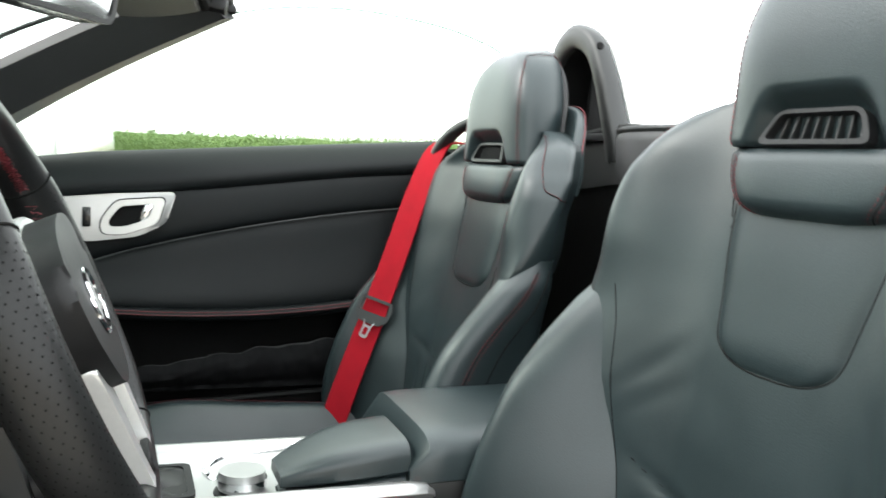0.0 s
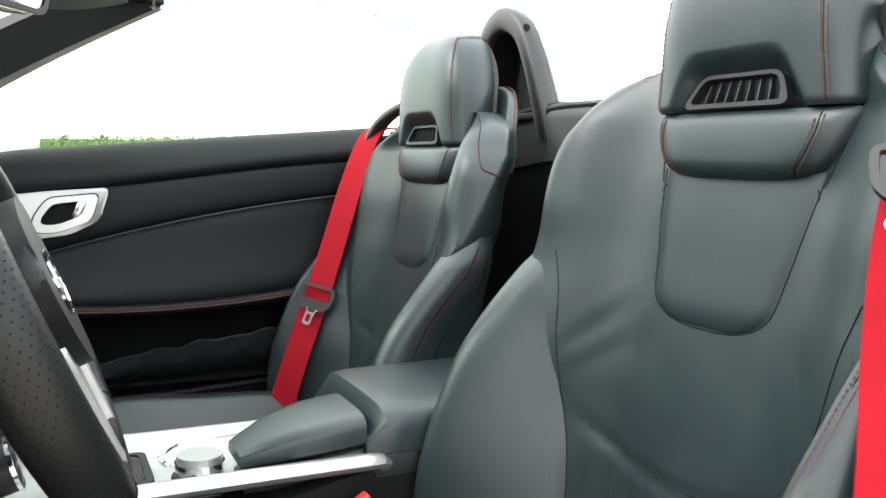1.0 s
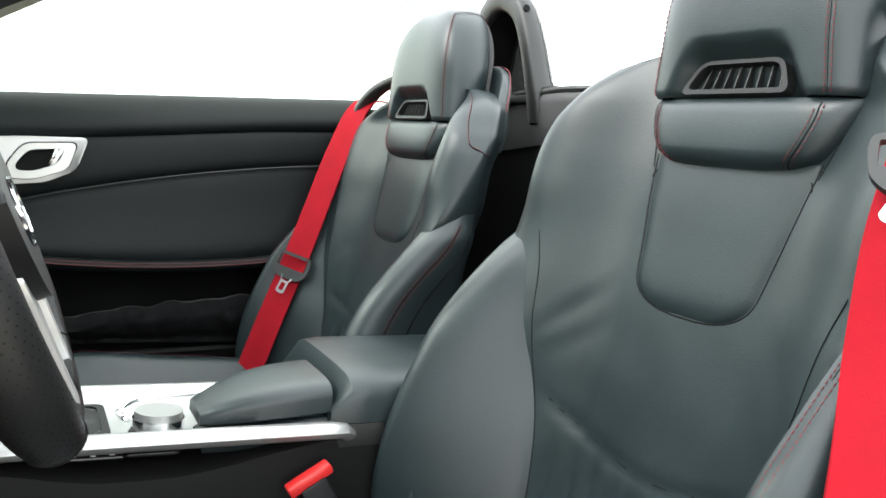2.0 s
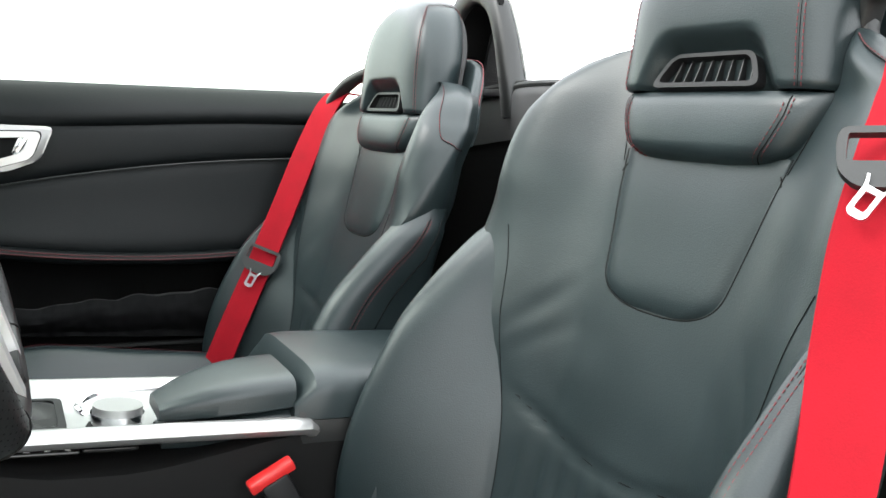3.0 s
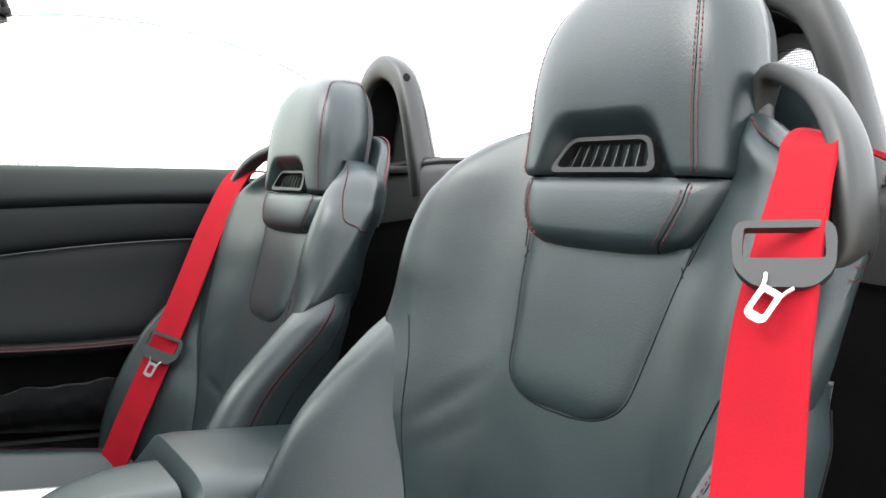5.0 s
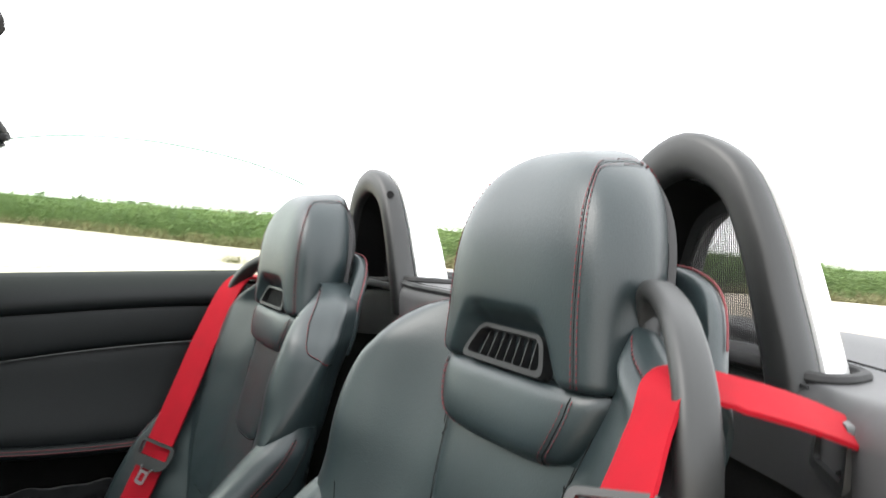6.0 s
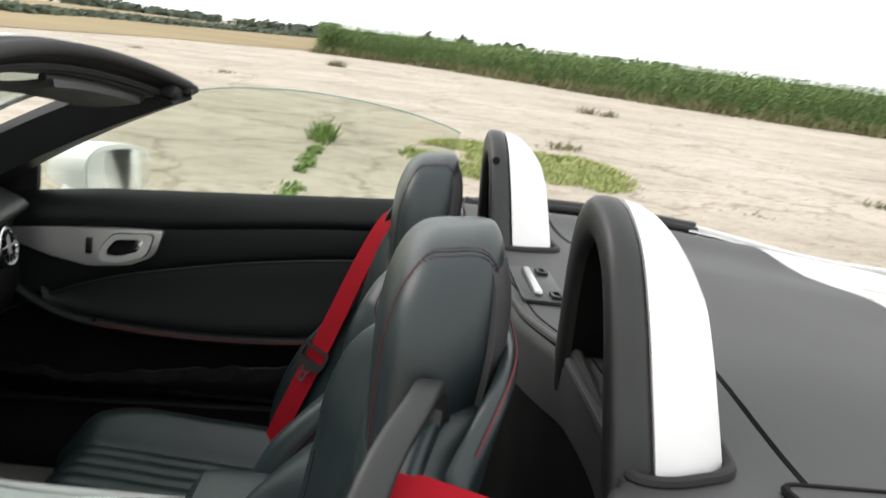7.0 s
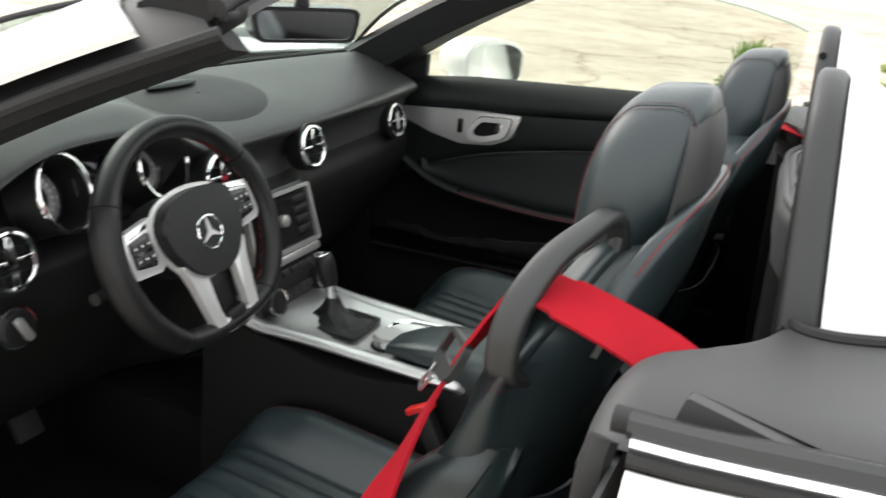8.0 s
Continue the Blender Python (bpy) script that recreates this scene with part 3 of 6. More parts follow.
    def shell(a, z):
        dy = a * 0.236
        zb = min(z, 0.955)
        while curve1(BACK_W, zb) < abs(dy) + 0.004:
            zb -= 0.004
        return V(back_rear(dy / curve1(BACK_W, zb) * 0.985, zb).x + 0.20 * (z - zb) + 0.001, dy, z)

    rings = []
    for a in span(-0.88, 0.80, 61):
        top = collar_top(a * 0.236)
        th = lerp(0.014, 0.020, sstep(0.06, 0.20, abs(a) * 0.236)) * sstep(0.84, 0.70, a) + 0.002
        low = min(0.90, top - 0.02)
        sec = [shell(a, z) for z in span(low, top - 0.008, 6)]
        c = shell(a, top - 0.008)
        for q in span(0, math.pi, 9)[1:-1]:
            sec.append(c + V(-th * (0.5 - 0.5 * math.cos(q)), 0, 0.010 * math.sin(q)))
        sec += [shell(a, z) + V(-th, 0, 0) for z in span(top - 0.008, low, 6)]
        rings.append(sec)
    collar = put("collar", loft(rings), LEATHER, seat)
    put("collar_piping", tube([shell(a, collar_top(a * 0.236)) + V(-0.004, 0, 0.0025) for a in span(-0.8, 0.7, 40)], 0.0009, 6), RED_THREAD, collar, "dark red piping")
    put("seat_pouch", sheet(lambda a, v: back_rear(a * 0.75, lerp(0.46, 0.72, v)) + V(0.012 * (1 - abs(a) ** 6) * (0.3 + v) + 0.004, 0, 0), span(-1, 1, 15), span(0, 1, 10), 0.003), LEATHER, seat)
    return seat


for seat_side in (-1, 1):
    car_seat(seat_side)
# red belt buckle between the console and the driver's cushion
buckle = thing("belt_buckle", "black seat-belt buckle with a red release button beside the console", "belt buckle")
bk = axes(V(-0.292, -0.138, 0.545), (0.75, 0, 0.45), (0, 1, 0), (-0.45, 0, 0.75))
part("stalk", rbox((0.03, 0.022, 0.16), bk @ Matrix.Translation((0, 0, -0.08)), 0.004), DARK_PLASTIC, buckle)
part("release_button", rbox((0.05, 0.018, 0.012), bk @ Matrix.Translation((0, 0, 0.003)), 0.003), RED_PLASTIC, buckle, "red release button")


# Seat belts
def seat_belt(side):
    belt = thing("seat_belt", "bright red seat belt with black tongue holder and steel tongue", "seat belt", "seat belts")
    if side > 0:
        way = [(0.20, 0.53, 0.945), (0.11, 0.565, 0.957), (0.035, 0.58, 0.968), (-0.010, 0.582, 0.955), (-0.050, 0.572, 0.87), (-0.092, 0.557, 0.755), (-0.127, 0.548, 0.66), (-0.176, 0.540, 0.53), (-0.23, 0.54, 0.36)]
        wide = [(0.05, 1.0, 0.1), (0.0, 1.0, 0.1), (-0.1, 1.0, 0.05), (-0.5, 0.86, 0.0), (-0.68, 0.73, 0.0), (-0.75, 0.66, 0.0), (-0.78, 0.62, 0.0), (-0.8, 0.6, 0.0), (-0.8, 0.6, 0.0)]
    else:
        way = [(0.16, -0.605, 0.945), (0.10, -0.591, 0.966), (0.045, -0.583, 0.979), (0.0, -0.577, 0.986), (-0.018, -0.575, 0.983), (-0.032, -0.580, 0.962), (-0.044, -0.586, 0.942), (-0.059, -0.594, 0.915), (-0.082, -0.607, 0.86), (-0.100, -0.621, 0.80), (-0.124, -0.641, 0.72), (-0.162, -0.658, 0.55), (-0.20, -0.655, 0.32)]
        wide = [(0.4, 0.85, 0.28), (0.4, 0.85, 0.28), (0.35, 0.9, 0.28), (0.3, 0.9, 0.26), (0.3, 0.93, 0.16), (0.26, 0.95, 0.05), (0.18, 0.97, 0.0), (0.04, 1.0, 0.0), (-0.25, 0.97, 0.0), (-0.45, 0.89, 0.0), (-0.85, 0.52, 0.0), (-0.96, 0.25, 0.0), (-0.97, 0.2, 0.0)]
    pts = spline(way, 10)
    ws = spline(wide, 10)
    sides = []
    for i, (p, w) in enumerate(zip(pts, ws)):
        d = (pts[min(i + 1, len(pts) - 1)] - pts[max(i - 1, 0)]).normalized()
        w = (w - d * w.dot(d)).normalized()
        sides.append(w * (0.027 if p.x > 0.02 else 0.0235))
    part("webbing", ribbon(pts, sides), RED_WEB, belt)
    # tongue holder lying on the strap, facing the driver's door
    level = 0.905 if side < 0 else 0.665
    k = min(range(50 if side < 0 else 30, len(pts) - 1), key=lambda i: abs(pts[i].z - level))
    p, d = pts[k], (pts[k + 1] - pts[k - 1]).normalized()
    across = V(-0.55, 0.80, 0) if side < 0 else V(-0.90, 0.42, 0)
    nrm = d.cross(across - d * across.dot(d)).normalized()
    if nrm.dot(V(-0.5, -0.85, 0)) < 0:
        nrm = -nrm
    up = -d
    xr = up.cross(nrm)
    m = axes(p + nrm * 0.010, xr, up, nrm) @ Matrix.Rotation(radians(9 if side < 0 else 0), 4, 'Z') @ Matrix.Diagonal((0.80, 0.82, 1, 1) if side < 0 else (0.9, 0.9, 1, 1))
    o = rounded([(-0.036, 0.014), (-0.032, 0.026), (0.032, 0.026), (0.036, 0.014), (0.034, -0.012), (0.02, -0.026), (-0.02, -0.026), (-0.034, -0.012)], 0.008)
    i = rounded([(-0.028, 0.008), (-0.027, 0.020), (0.027, 0.020), (0.028, 0.008), (0.028, -0.003), (0.02, -0.004), (-0.02, -0.004), (-0.028, -0.003)], 0.002)
    plate = part("tongue_holder", ring_plate(o, i, 0.007, m @ Matrix.Translation((0, 0, -0.004))), SOFT_PLASTIC, belt, "black plastic tongue holder")
    mt = m @ Matrix.Translation((-0.004 if side < 0 else 0.0, -0.025, 0.004)) @ pose(0, 0, 0, 3, 0, -32 if side < 0 else -6) @ Matrix.Diagonal((0.72, 0.78, 1, 1))
    o = rounded([(-0.0115, -0.006), (0.0115, -0.006), (0.0115, -0.014), (0.0115, -0.036), (0.006, -0.04), (-0.006, -0.04), (-0.0115, -0.036), (-0.0115, -0.014)], 0.003)
    i = rounded([(-0.0058, -0.012), (0.0058, -0.012), (0.0062, -0.016), (0.0062, -0.029), (0.0055, -0.032), (-0.0055, -0.032), (-0.0062, -0.029), (-0.0062, -0.016)], 0.001)
    bm = ring_plate(o, i, 0.0022, mt)
    for e in (-1, 1):
        tube([mt @ V(e * 0.0095, -0.010, 0.0011), mt @ V(e * 0.0115, -0.003, 0.0011), mt @ V(e * 0.0150, 0.004, 0.0011)], 0.0012, 6, bm=bm)
    part("tongue", bm, STEEL, plate, "forked steel belt tongue")
    return belt


seat_belt(-1)
seat_belt(1)


# Passenger door, closed
def belt_z(x):
    return 0.957 + 0.08 * (x + 0.02) - 0.06 * max(0.0, -0.6 - x)


def seam_z(x):
    return belt_z(x) - 0.043 - 0.012 * sstep(-0.1, -0.5, x)


def arc_z(x):
    return 0.837 + 0.10 * (x + 0.06) - 0.16 * (x + 0.06) ** 2 - 0.5 * max(0.0, -0.52 - x) ** 2


def rest_z(x):
    return 0.637 + 0.24 * (x + 0.40) ** 2 + 1.6 * max(0.0, -0.6 - x) ** 2


car = thing("convertible_car", "white two-seat convertible with open roof and black interior", "car")


# outer skin of the door, which carries its lining
def door_skin(x, v):
    z = lerp(belt_z(x) - 0.012, 0.30, v)
    return V(x, 0.735 + 0.10 * math.sin(0.5 * math.pi * min(1.0, v * 1.6)) - 0.05 * sstep(0.7, 1, v), z)


door = part("door", sheet(door_skin, span(-0.93, 0.16, 24), span(0, 1, 20), 0.004), WHITE_PAINT, car, "closed white door with black leather lining and aluminium handle trim")
door.location.y = 0.045
DX = span(-0.88, 0.035, 70)


def strip(za, zb, ya, yb, n, bulge=0.0, x_in=None):
    """A panel between two heights, from depth ya (top) to yb (bottom), rounded in section."""
    def fn(x, v):
        z = lerp(za(x), zb(x), v)
        y = lerp(ya(x) if callable(ya) else ya, yb(x) if callable(yb) else yb, v)
        e = (2 * abs(v - 0.5)) ** 8
        return V(x, y - bulge * math.sin(math.pi * v) + 0.007 * e, z)
    return sheet(fn, DX, [0.5 - 0.5 * math.cos(math.pi * t) for t in span(0, 1, n)], -0.012)


part("upper_pad", strip(belt_z, lambda x: seam_z(x) + 0.0015, 0.662, 0.632, 14, 0.006), DOOR_SKIN, door)
part("middle_pad", strip(lambda x: seam_z(x) - 0.0015, lambda x: arc_z(x) + 0.001, 0.632, 0.630, 14, 0.003), DOOR_SKIN, door)
part("lower_pad", strip(lambda x: arc_z(x) - 0.001, lambda x: rest_z(x) + 0.012, 0.650, 0.628, 20, -0.004), DOOR_SKIN, door)
part("armrest", tube([V(x, 0.615, rest_z(x)) for x in span(-0.80, 0.03, 50)], 0.014, 10, flat=0.8), DOOR_SKIN, door)
for up in (0.0, 0.0055):
    part("armrest_stitching", stitches([[V(x, 0.6008 + 0.35 * up, rest_z(x) + 0.001 + up) for x in span(-0.60, 0.02, 60)]], 0.0044, 0.0034, 0.0009, out=(0, -1, 0.3)), RED_THREAD, door, "red stitching")
part("panel_line", tube([V(x, 0.6315, arc_z(x)) for x in span(-0.86, -0.05, 50)], 0.0016, 6), SOFT_PLASTIC, door)
part("pocket_back", sheet(lambda x, v: V(x, lerp(0.672, 0.69, math.sin(math.pi * v)), lerp(rest_z(x) - 0.008, 0.485, v)), DX, span(0, 1, 8), -0.01), CARPET, door)


def pocket_z(x):
    return 0.577 + 0.10 * (x + 0.2) - 0.12 * (x + 0.2) ** 2 + 0.045 * sstep(-0.6, -0.8, x) + 0.0022 * math.sin(x * 95) + 0.0018 * math.sin(x * 61 + 1)


def pocket(x, v):
    z = lerp(pocket_z(x), 0.49, v)
    fold = 0.004 * noise.noise(V(x * 30, v * 5, 3)) + 0.003 * noise.noise(V(x * 80, v * 3, 7))
    return V(x, 0.655 - 0.018 * math.sin(math.pi * min(1, v + 0.15)) + fold, z)


part("inner_panel", rbox((1.02, 0.008, 0.56), Matrix.Translation((-0.40, 0.703, 0.56)), 0.002), TRIM_BLACK, door)
part("map_pocket", sheet(pocket, span(-0.80, 0.02, 160), span(0, 1, 14), -0.003), CLOTH_BLACK, door, "gathered black cloth map pocket")
part("elastic_edge", tube([pocket(x, 0) + V(0, -0.001, 0) for x in span(-0.80, 0.02, 150)], 0.0026, 6), POCKET_EDGE, door)
part("sill_trim", sheet(lambda x, v: V(x, 0.64 + 0.012 * math.cos(v * math.pi), lerp(0.483 + 0.05 * (x + 0.17), 0.30, v)), DX, span(0, 1, 8), -0.02), TRIM_BLACK, door)
part("sill_edge", tube([V(x, 0.632, 0.485 + 0.05 * (x + 0.17)) for x in span(-0.86, 0.03, 30)], 0.006, 8), TRIM_BLACK, door)
part("glass_seal", tube([V(x, 0.683, belt_z(x) + 0.001) for x in span(-0.84, 0.03, 30)], 0.007, 8), RUBBER, door)
part("door_cap", sheet(lambda x, v: V(x, lerp(0.692, 0.738, v), belt_z(x) - 0.006 - 0.01 * v), span(-0.93, 0.16, 24), span(0, 1, 4), 0.006), RUBBER, door)
part("lock_pin", tube([V(-0.025, 0.664, 0.945), V(-0.025, 0.664, 0.965), V(-0.025, 0.664, 0.968)], 0.0035, 8), SOFT_PLASTIC, door)
# handle trim: plate in the door's plane (x along, z up, facing the seats)
HM = axes(V(0.010, 0.624, 0.005), (1, 0, 0), (0, 0, 1), (0, -1, 0))
plate_out = rounded([(-0.474, 0.852), (-0.492, 0.795), (-0.54, 0.772), (-0.62, 0.762), (-0.70, 0.775), (-0.80, 0.806), (-0.80, 0.822), (-0.70, 0.834), (-0.58, 0.846)], 0.012)
trim = part("handle_trim", prism(plate_out, 0.012, HM @ Matrix.Translation((0, 0, -0.004)), 0.003), SATIN, door, "satin aluminium trim round the inside handle")
ho = rounded([(-0.492, 0.842), (-0.506, 0.796), (-0.56, 0.776), (-0.598, 0.776), (-0.600, 0.80), (-0.575, 0.835)], 0.014, 5)
hi = rounded([(-0.511, 0.831), (-0.521, 0.804), (-0.56, 0.7895), (-0.585, 0.789), (-0.587, 0.80), (-0.568, 0.825)], 0.010, 5)
part("handle_gap", prism([(x + 0.05 * (x + 0.547), z + 0.06 * (z - 0.806)) for x, z in ho], 0.0015, HM @ Matrix.Translation((0, 0, 0.0075)), 0), SEAM_DARK, door)
part("handle_bezel", ring_plate(ho, hi, 0.010, HM @ Matrix.Translation((0, 0, 0.007))), SILVER, door, "bright silver handle bezel")
part("handle_recess", prism(hi, 0.001, HM @ Matrix.Translation((0, 0, 0.0095)), 0), SEAM_DARK, door)
part("handle_lever", prism(rounded([(-0.509, 0.832), (-0.519, 0.804), (-0.531, 0.799), (-0.537, 0.801), (-0.526, 0.831)], 0.004), 0.004, HM @ Matrix.Translation((0, 0, 0.0112)), 0.0015), CHROME, door, "chrome door lever")
part("lock_switch", rbox((0.014, 0.006, 0.034), Matrix.Translation((-0.612, 0.614, 0.81)), 0.002), GLOSS_BLACK, door)
part("armrest_button", disc(0.004, 0.003, axes(V(-0.59, 0.6, rest_z(-0.59) + 0.012), (1, 0, 0), (0, 0, 1), (0, -1, 0)), 12), CHROME, door)

# Side window, wound up
def glass_top(x):
    return curve1([(-0.80, 0.90), (-0.70, 0.985), (-0.58, 1.075), (-0.45, 1.137), (-0.39, 1.158), (-0.283, 1.176), (-0.183, 1.181), (-0.115, 1.178), (-0.02, 1.168), (0.04, 1.156), (0.085, 1.144), (0.105, 1.136)], x)


def window_pt(x, v):
    z = lerp(belt_z(x) - 0.03, glass_top(x), v)
    xx = x - 0.02 * (1 - v) * sstep(0.0, 0.105, x)
    return V(xx, 0.684 - 0.55 * max(0, z - 0.93) - 1.0 * max(0, z - 0.93) ** 2, z)


side_window = thing("side_window", "raised frameless side window with rounded rear edge", "car window")
side_window.location.y = 0.045
pane = part("window_pane", sheet(window_pt, span(-0.77, 0.105, 60), span(0, 1, 16), 0.004), WINDOW_GLASS, side_window, "clear tinted side glass")
pane.visible_shadow = False
part("glass_edge", tube([window_pt(x, 1) for x in span(-0.46, 0.105, 40)], 0.0016, 6), material("glass_rim", (0.30, 0.42, 0.36), 0.2, var=0.05, bump=0.0), side_window, "greenish polished glass edge")

# Windscreen frame


def head_c(y):
    q = (y / 0.515) ** 2
    return V(-0.47 + 0.068 * q, y, 1.222 - 0.064 * q)


HY = span(-0.515, 0.515, 40)
rings = []
for y in HY:
    c = head_c(y)
    rings.append([c + V(0, 0, -0.004), c + V(0.004, 0, 0.006), c + V(-0.012, 0, 0.016), c + V(-0.06, 0, 0.012), c + V(-0.10, 0, -0.002), c + V(-0.10, 0, -0.012), c + V(-0.05, 0, -0.02), c + V(-0.015, 0, -0.016)])
rail = part("windscreen_frame", loft(rings), HARD_BLACK, car, "black windscreen frame with header rail and seals")


def pillar(side):
    low = 0.020 if side < 0 else 0.0
    rings = []
    for t in span(0, 1, 16):
        R = V(-0.395, 0.515, 1.155).lerp(V(-0.80, 0.71, 0.925), t) + V(0, 0.015, 0.012) * math.sin(math.pi * t)
        I = V(-0.485, 0.44, 1.192).lerp(V(-1.0, 0.63, 0.90), t) + V(0, 0.012, 0.012) * math.sin(math.pi * t)
        I = I.lerp(R, lerp(0.32, 0.15, t) if side > 0 else 0.0)
        out = V(-0.012, 0.026, 0.024)
        R = R - out * 0.5
        mid = (R + I) / 2 - out * (1.1 if side > 0 else 1.6)
        row = [R, R.lerp(mid, 0.5), mid, I.lerp(mid, 0.5), I, I + out * 0.6, (R + I) / 2 + out, R + out * 0.8]
        rings.append([V(p.x, side * p.y, p.z - low) for p in row])
    part("pillar", loft(rings), DARK_PLASTIC, rail)
    rings = []
    for t in span(0.12, 1, 12):
        R = V(-0.395, 0.515, 1.155).lerp(V(-0.80, 0.71, 0.925), t) + V(0, 0.015, 0.012) * math.sin(math.pi * t)
        I = V(-0.485, 0.44, 1.192).lerp(V(-1.0, 0.63, 0.90), t) + V(0, 0.012, 0.012) * math.sin(math.pi * t)
        I = I.lerp(R, 0.5 if side > 0 else 0.0)
        out = V(-0.012, 0.026, 0.024)
        row = [R + out * 0.82, (R + I) / 2 + out * 1.02, I + out * 0.62, I + out * 0.9, (R + I) / 2 + out * 1.3, R + out * 1.05]
        rings.append([V(q.x, side * q.y, q.z - low) for q in row])
    part("pillar_skin", loft(rings), WHITE_PAINT, rail, "white painted outside of the pillar")
    part("pillar_seal", tube([V(r.x, side * r.y, r.z - low) for r in [V(-0.388, 0.522, 1.161).lerp(V(-0.79, 0.717, 0.93), t) + V(0, 0.015, 0.012) * math.sin(math.pi * t) for t in span(0, 1, 16)]], 0.008, 8), RUBBER, rail)


pillar(1)
pillar(-1)
part("mirror_sail", prism(rounded([(-0.735, 0.880), (-0.735, 0.952), (-0.745, 0.958), (-0.80, 0.925), (-0.88, 0.890), (-0.88, 0.875)], 0.003), 0.02, axes(V(0, 0.722, 0), (1, 0, 0), (0, 0, 1), (0, -1, 0)), 0.003), HARD_BLACK, rail, "black sail panel at the foot of the pillar")


part("header_skin", sheet(lambda y, v: head_c(y) + V(-0.02 - 0.085 * v, 0, 0.0185 - 0.014 * v * v), HY, span(0, 1, 5), 0.002), WHITE_PAINT, rail, "white painted roof header")
part("header_seal", tube([head_c(y) + V(0.004, 0, 0.006) for y in HY], 0.010, 10), RUBBER, rail)
part("inner_seal", tube([head_c(y) + V(-0.022, 0, -0.018) for y in span(-0.49, 0.49, 36)], 0.0085, 8), RUBBER, rail)
part("headliner", sheet(lambda y, v: head_c(y) + V(-0.03 - 0.075 * v, 0, -0.0235 - 0.006 * math.sin(math.pi * v)), span(-0.46, 0.46, 30), span(0, 1, 6), 0.004), GREY_FABRIC, rail, "pale grey headliner")
for s in (-1, 1):
    part("roof_latch", rbox((0.055, 0.06, 0.026), Matrix.Translation(head_c(s * 0.48) + V(-0.02, 0, -0.012)) @ pose(0, 0, 0, -14 * s, 10, -8 * s), 0.007), DARK_PLASTIC, rail)
    part("latch_hook", rbox((0.02, 0.022, 0.012), Matrix.Translation(head_c(s * 0.50) + V(0.008, 0, -0.006)), 0.003), DARK_PLASTIC, rail)
    visor = thing("sun_visor", "folded dark sun visor under the windscreen header", "sun visor", "sun visors")
    part("visor_panel", sheet(lambda y, v: head_c(y) + V(-0.03 - 0.105 * v, 0, -0.034 - 0.016 * v - 0.004 * math.sin(math.pi * v)), span(s * 0.13, s * 0.41, 14), span(0, 1, 8), 0.014), SOFT_PLASTIC, visor)
    part("visor_rod", tube([head_c(y) + V(-0.035, 0, -0.036) for y in span(s * 0.11, s * 0.43, 10)], 0.006, 8), DARK_PLASTIC, visor)

windscreen = thing("windscreen", "clear raked windscreen glass", "windscreen")


def screen_pt(u, v):
    top = head_c(u * 0.475) + V(-0.095, 0, 0.0)
    low = V(-0.992 + 0.07 * u * u, u * 0.655, 0.94)
    return top.lerp(low, v) + V(-0.03, 0, 0.03) * math.sin(math.pi * v)


wp = part("screen_glass", sheet(screen_pt, span(-1, 1, 30), span(0, 1, 14), 0.005), WIND_GLASS, windscreen)
wp.visible_shadow = False
for v, label in ((0.0, "dark upper rim"), (1.0, "dark lower rim")):
    part("screen_rim", tube([screen_pt(u, v) for u in span(-1, 1, 30)], 0.007, 8, flat=0.6), RUBBER, windscreen, label)
for u in (-1, 1):
    part("screen_rim", tube([screen_pt(u, v) for v in span(0, 1, 14)], 0.006, 8, flat=0.6), RUBBER, windscreen)

# Interior mirror
inner_mirror = thing("rear_view_mirror", "black-rimmed rear-view mirror hanging from the windscreen header", "mirror")
IM = look((-0.615, -0.02, 1.086), (0.20, -0.50, 1.048))
IMX = IM @ Matrix.Diagonal((0.80, 0.84, 1, 1))
mo = rounded([(-0.108, -0.032), (0.108, -0.032), (0.12, 0.022), (0.108, 0.034), (-0.108, 0.034), (-0.12, 0.022)], 0.018, 6)
mi = [(x * 0.92, y * 0.80) for x, y in mo]
shell_m = part("mirror_shell", prism(mo, 0.032, IMX @ Matrix.Translation((0, 0, -0.004)), 0.012, 3), GLOSS_BLACK, inner_mirror)
part("mirror_rim", ring_plate(mo, mi, 0.006, IMX @ Matrix.Translation((0, 0, -0.0095))), DARK_PLASTIC, shell_m)
part("mirror_pane", prism(mi, 0.001, IMX @ Matrix.Translation((0, 0, -0.0075)), 0), MIRROR, inner_mirror, "reflecting mirror glass")
part("mirror_arm", tube(spline([(-0.628, -0.012, 1.106), (-0.63, -0.006, 1.14), (-0.62, 0.0, 1.17)], 5), 0.012, 8), DARK_PLASTIC, inner_mirror)
part("mirror_foot", rbox((0.09, 0.11, 0.03), Matrix.Translation((-0.63, 0, 1.172)) @ pose(0, 0, 0, 0, 20, 0), 0.012), SOFT_PLASTIC, inner_mirror)

# Outside mirror on the passenger door
out_mirror = thing("wing_mirror", "white painted door mirror with dark glass", "door mirror")
rings = []
for k, t in enumerate(span(0, 1, 14)):
    x = lerp(-0.585, -0.77, t)
    sc = math.sqrt(max(0.02, 1 - (t * 0.99) ** 3))
    cy, cz = 0.905 - 0.01 * t, 0.925 - 0.006 * t
    rings.append([V(x, cy + 0.092 * sc * math.copysign(abs(math.cos(q)) ** 0.75, math.cos(q)), cz + 0.063 * sc * math.copysign(abs(math.sin(q)) ** 0.75, math.sin(q))) for q in [2 * math.pi * j / 28 for j in range(28)]])
TURN = Matrix.Translation((-0.675, 0.90, 0.004)) @ Matrix.Rotation(radians(-32), 4, "Z") @ Matrix.Translation((0.64, -0.90, 0))
rings = [[TURN @ p for p in r] for r in rings]
part("mirror_housing", loft(rings), WHITE_PAINT, out_mirror)
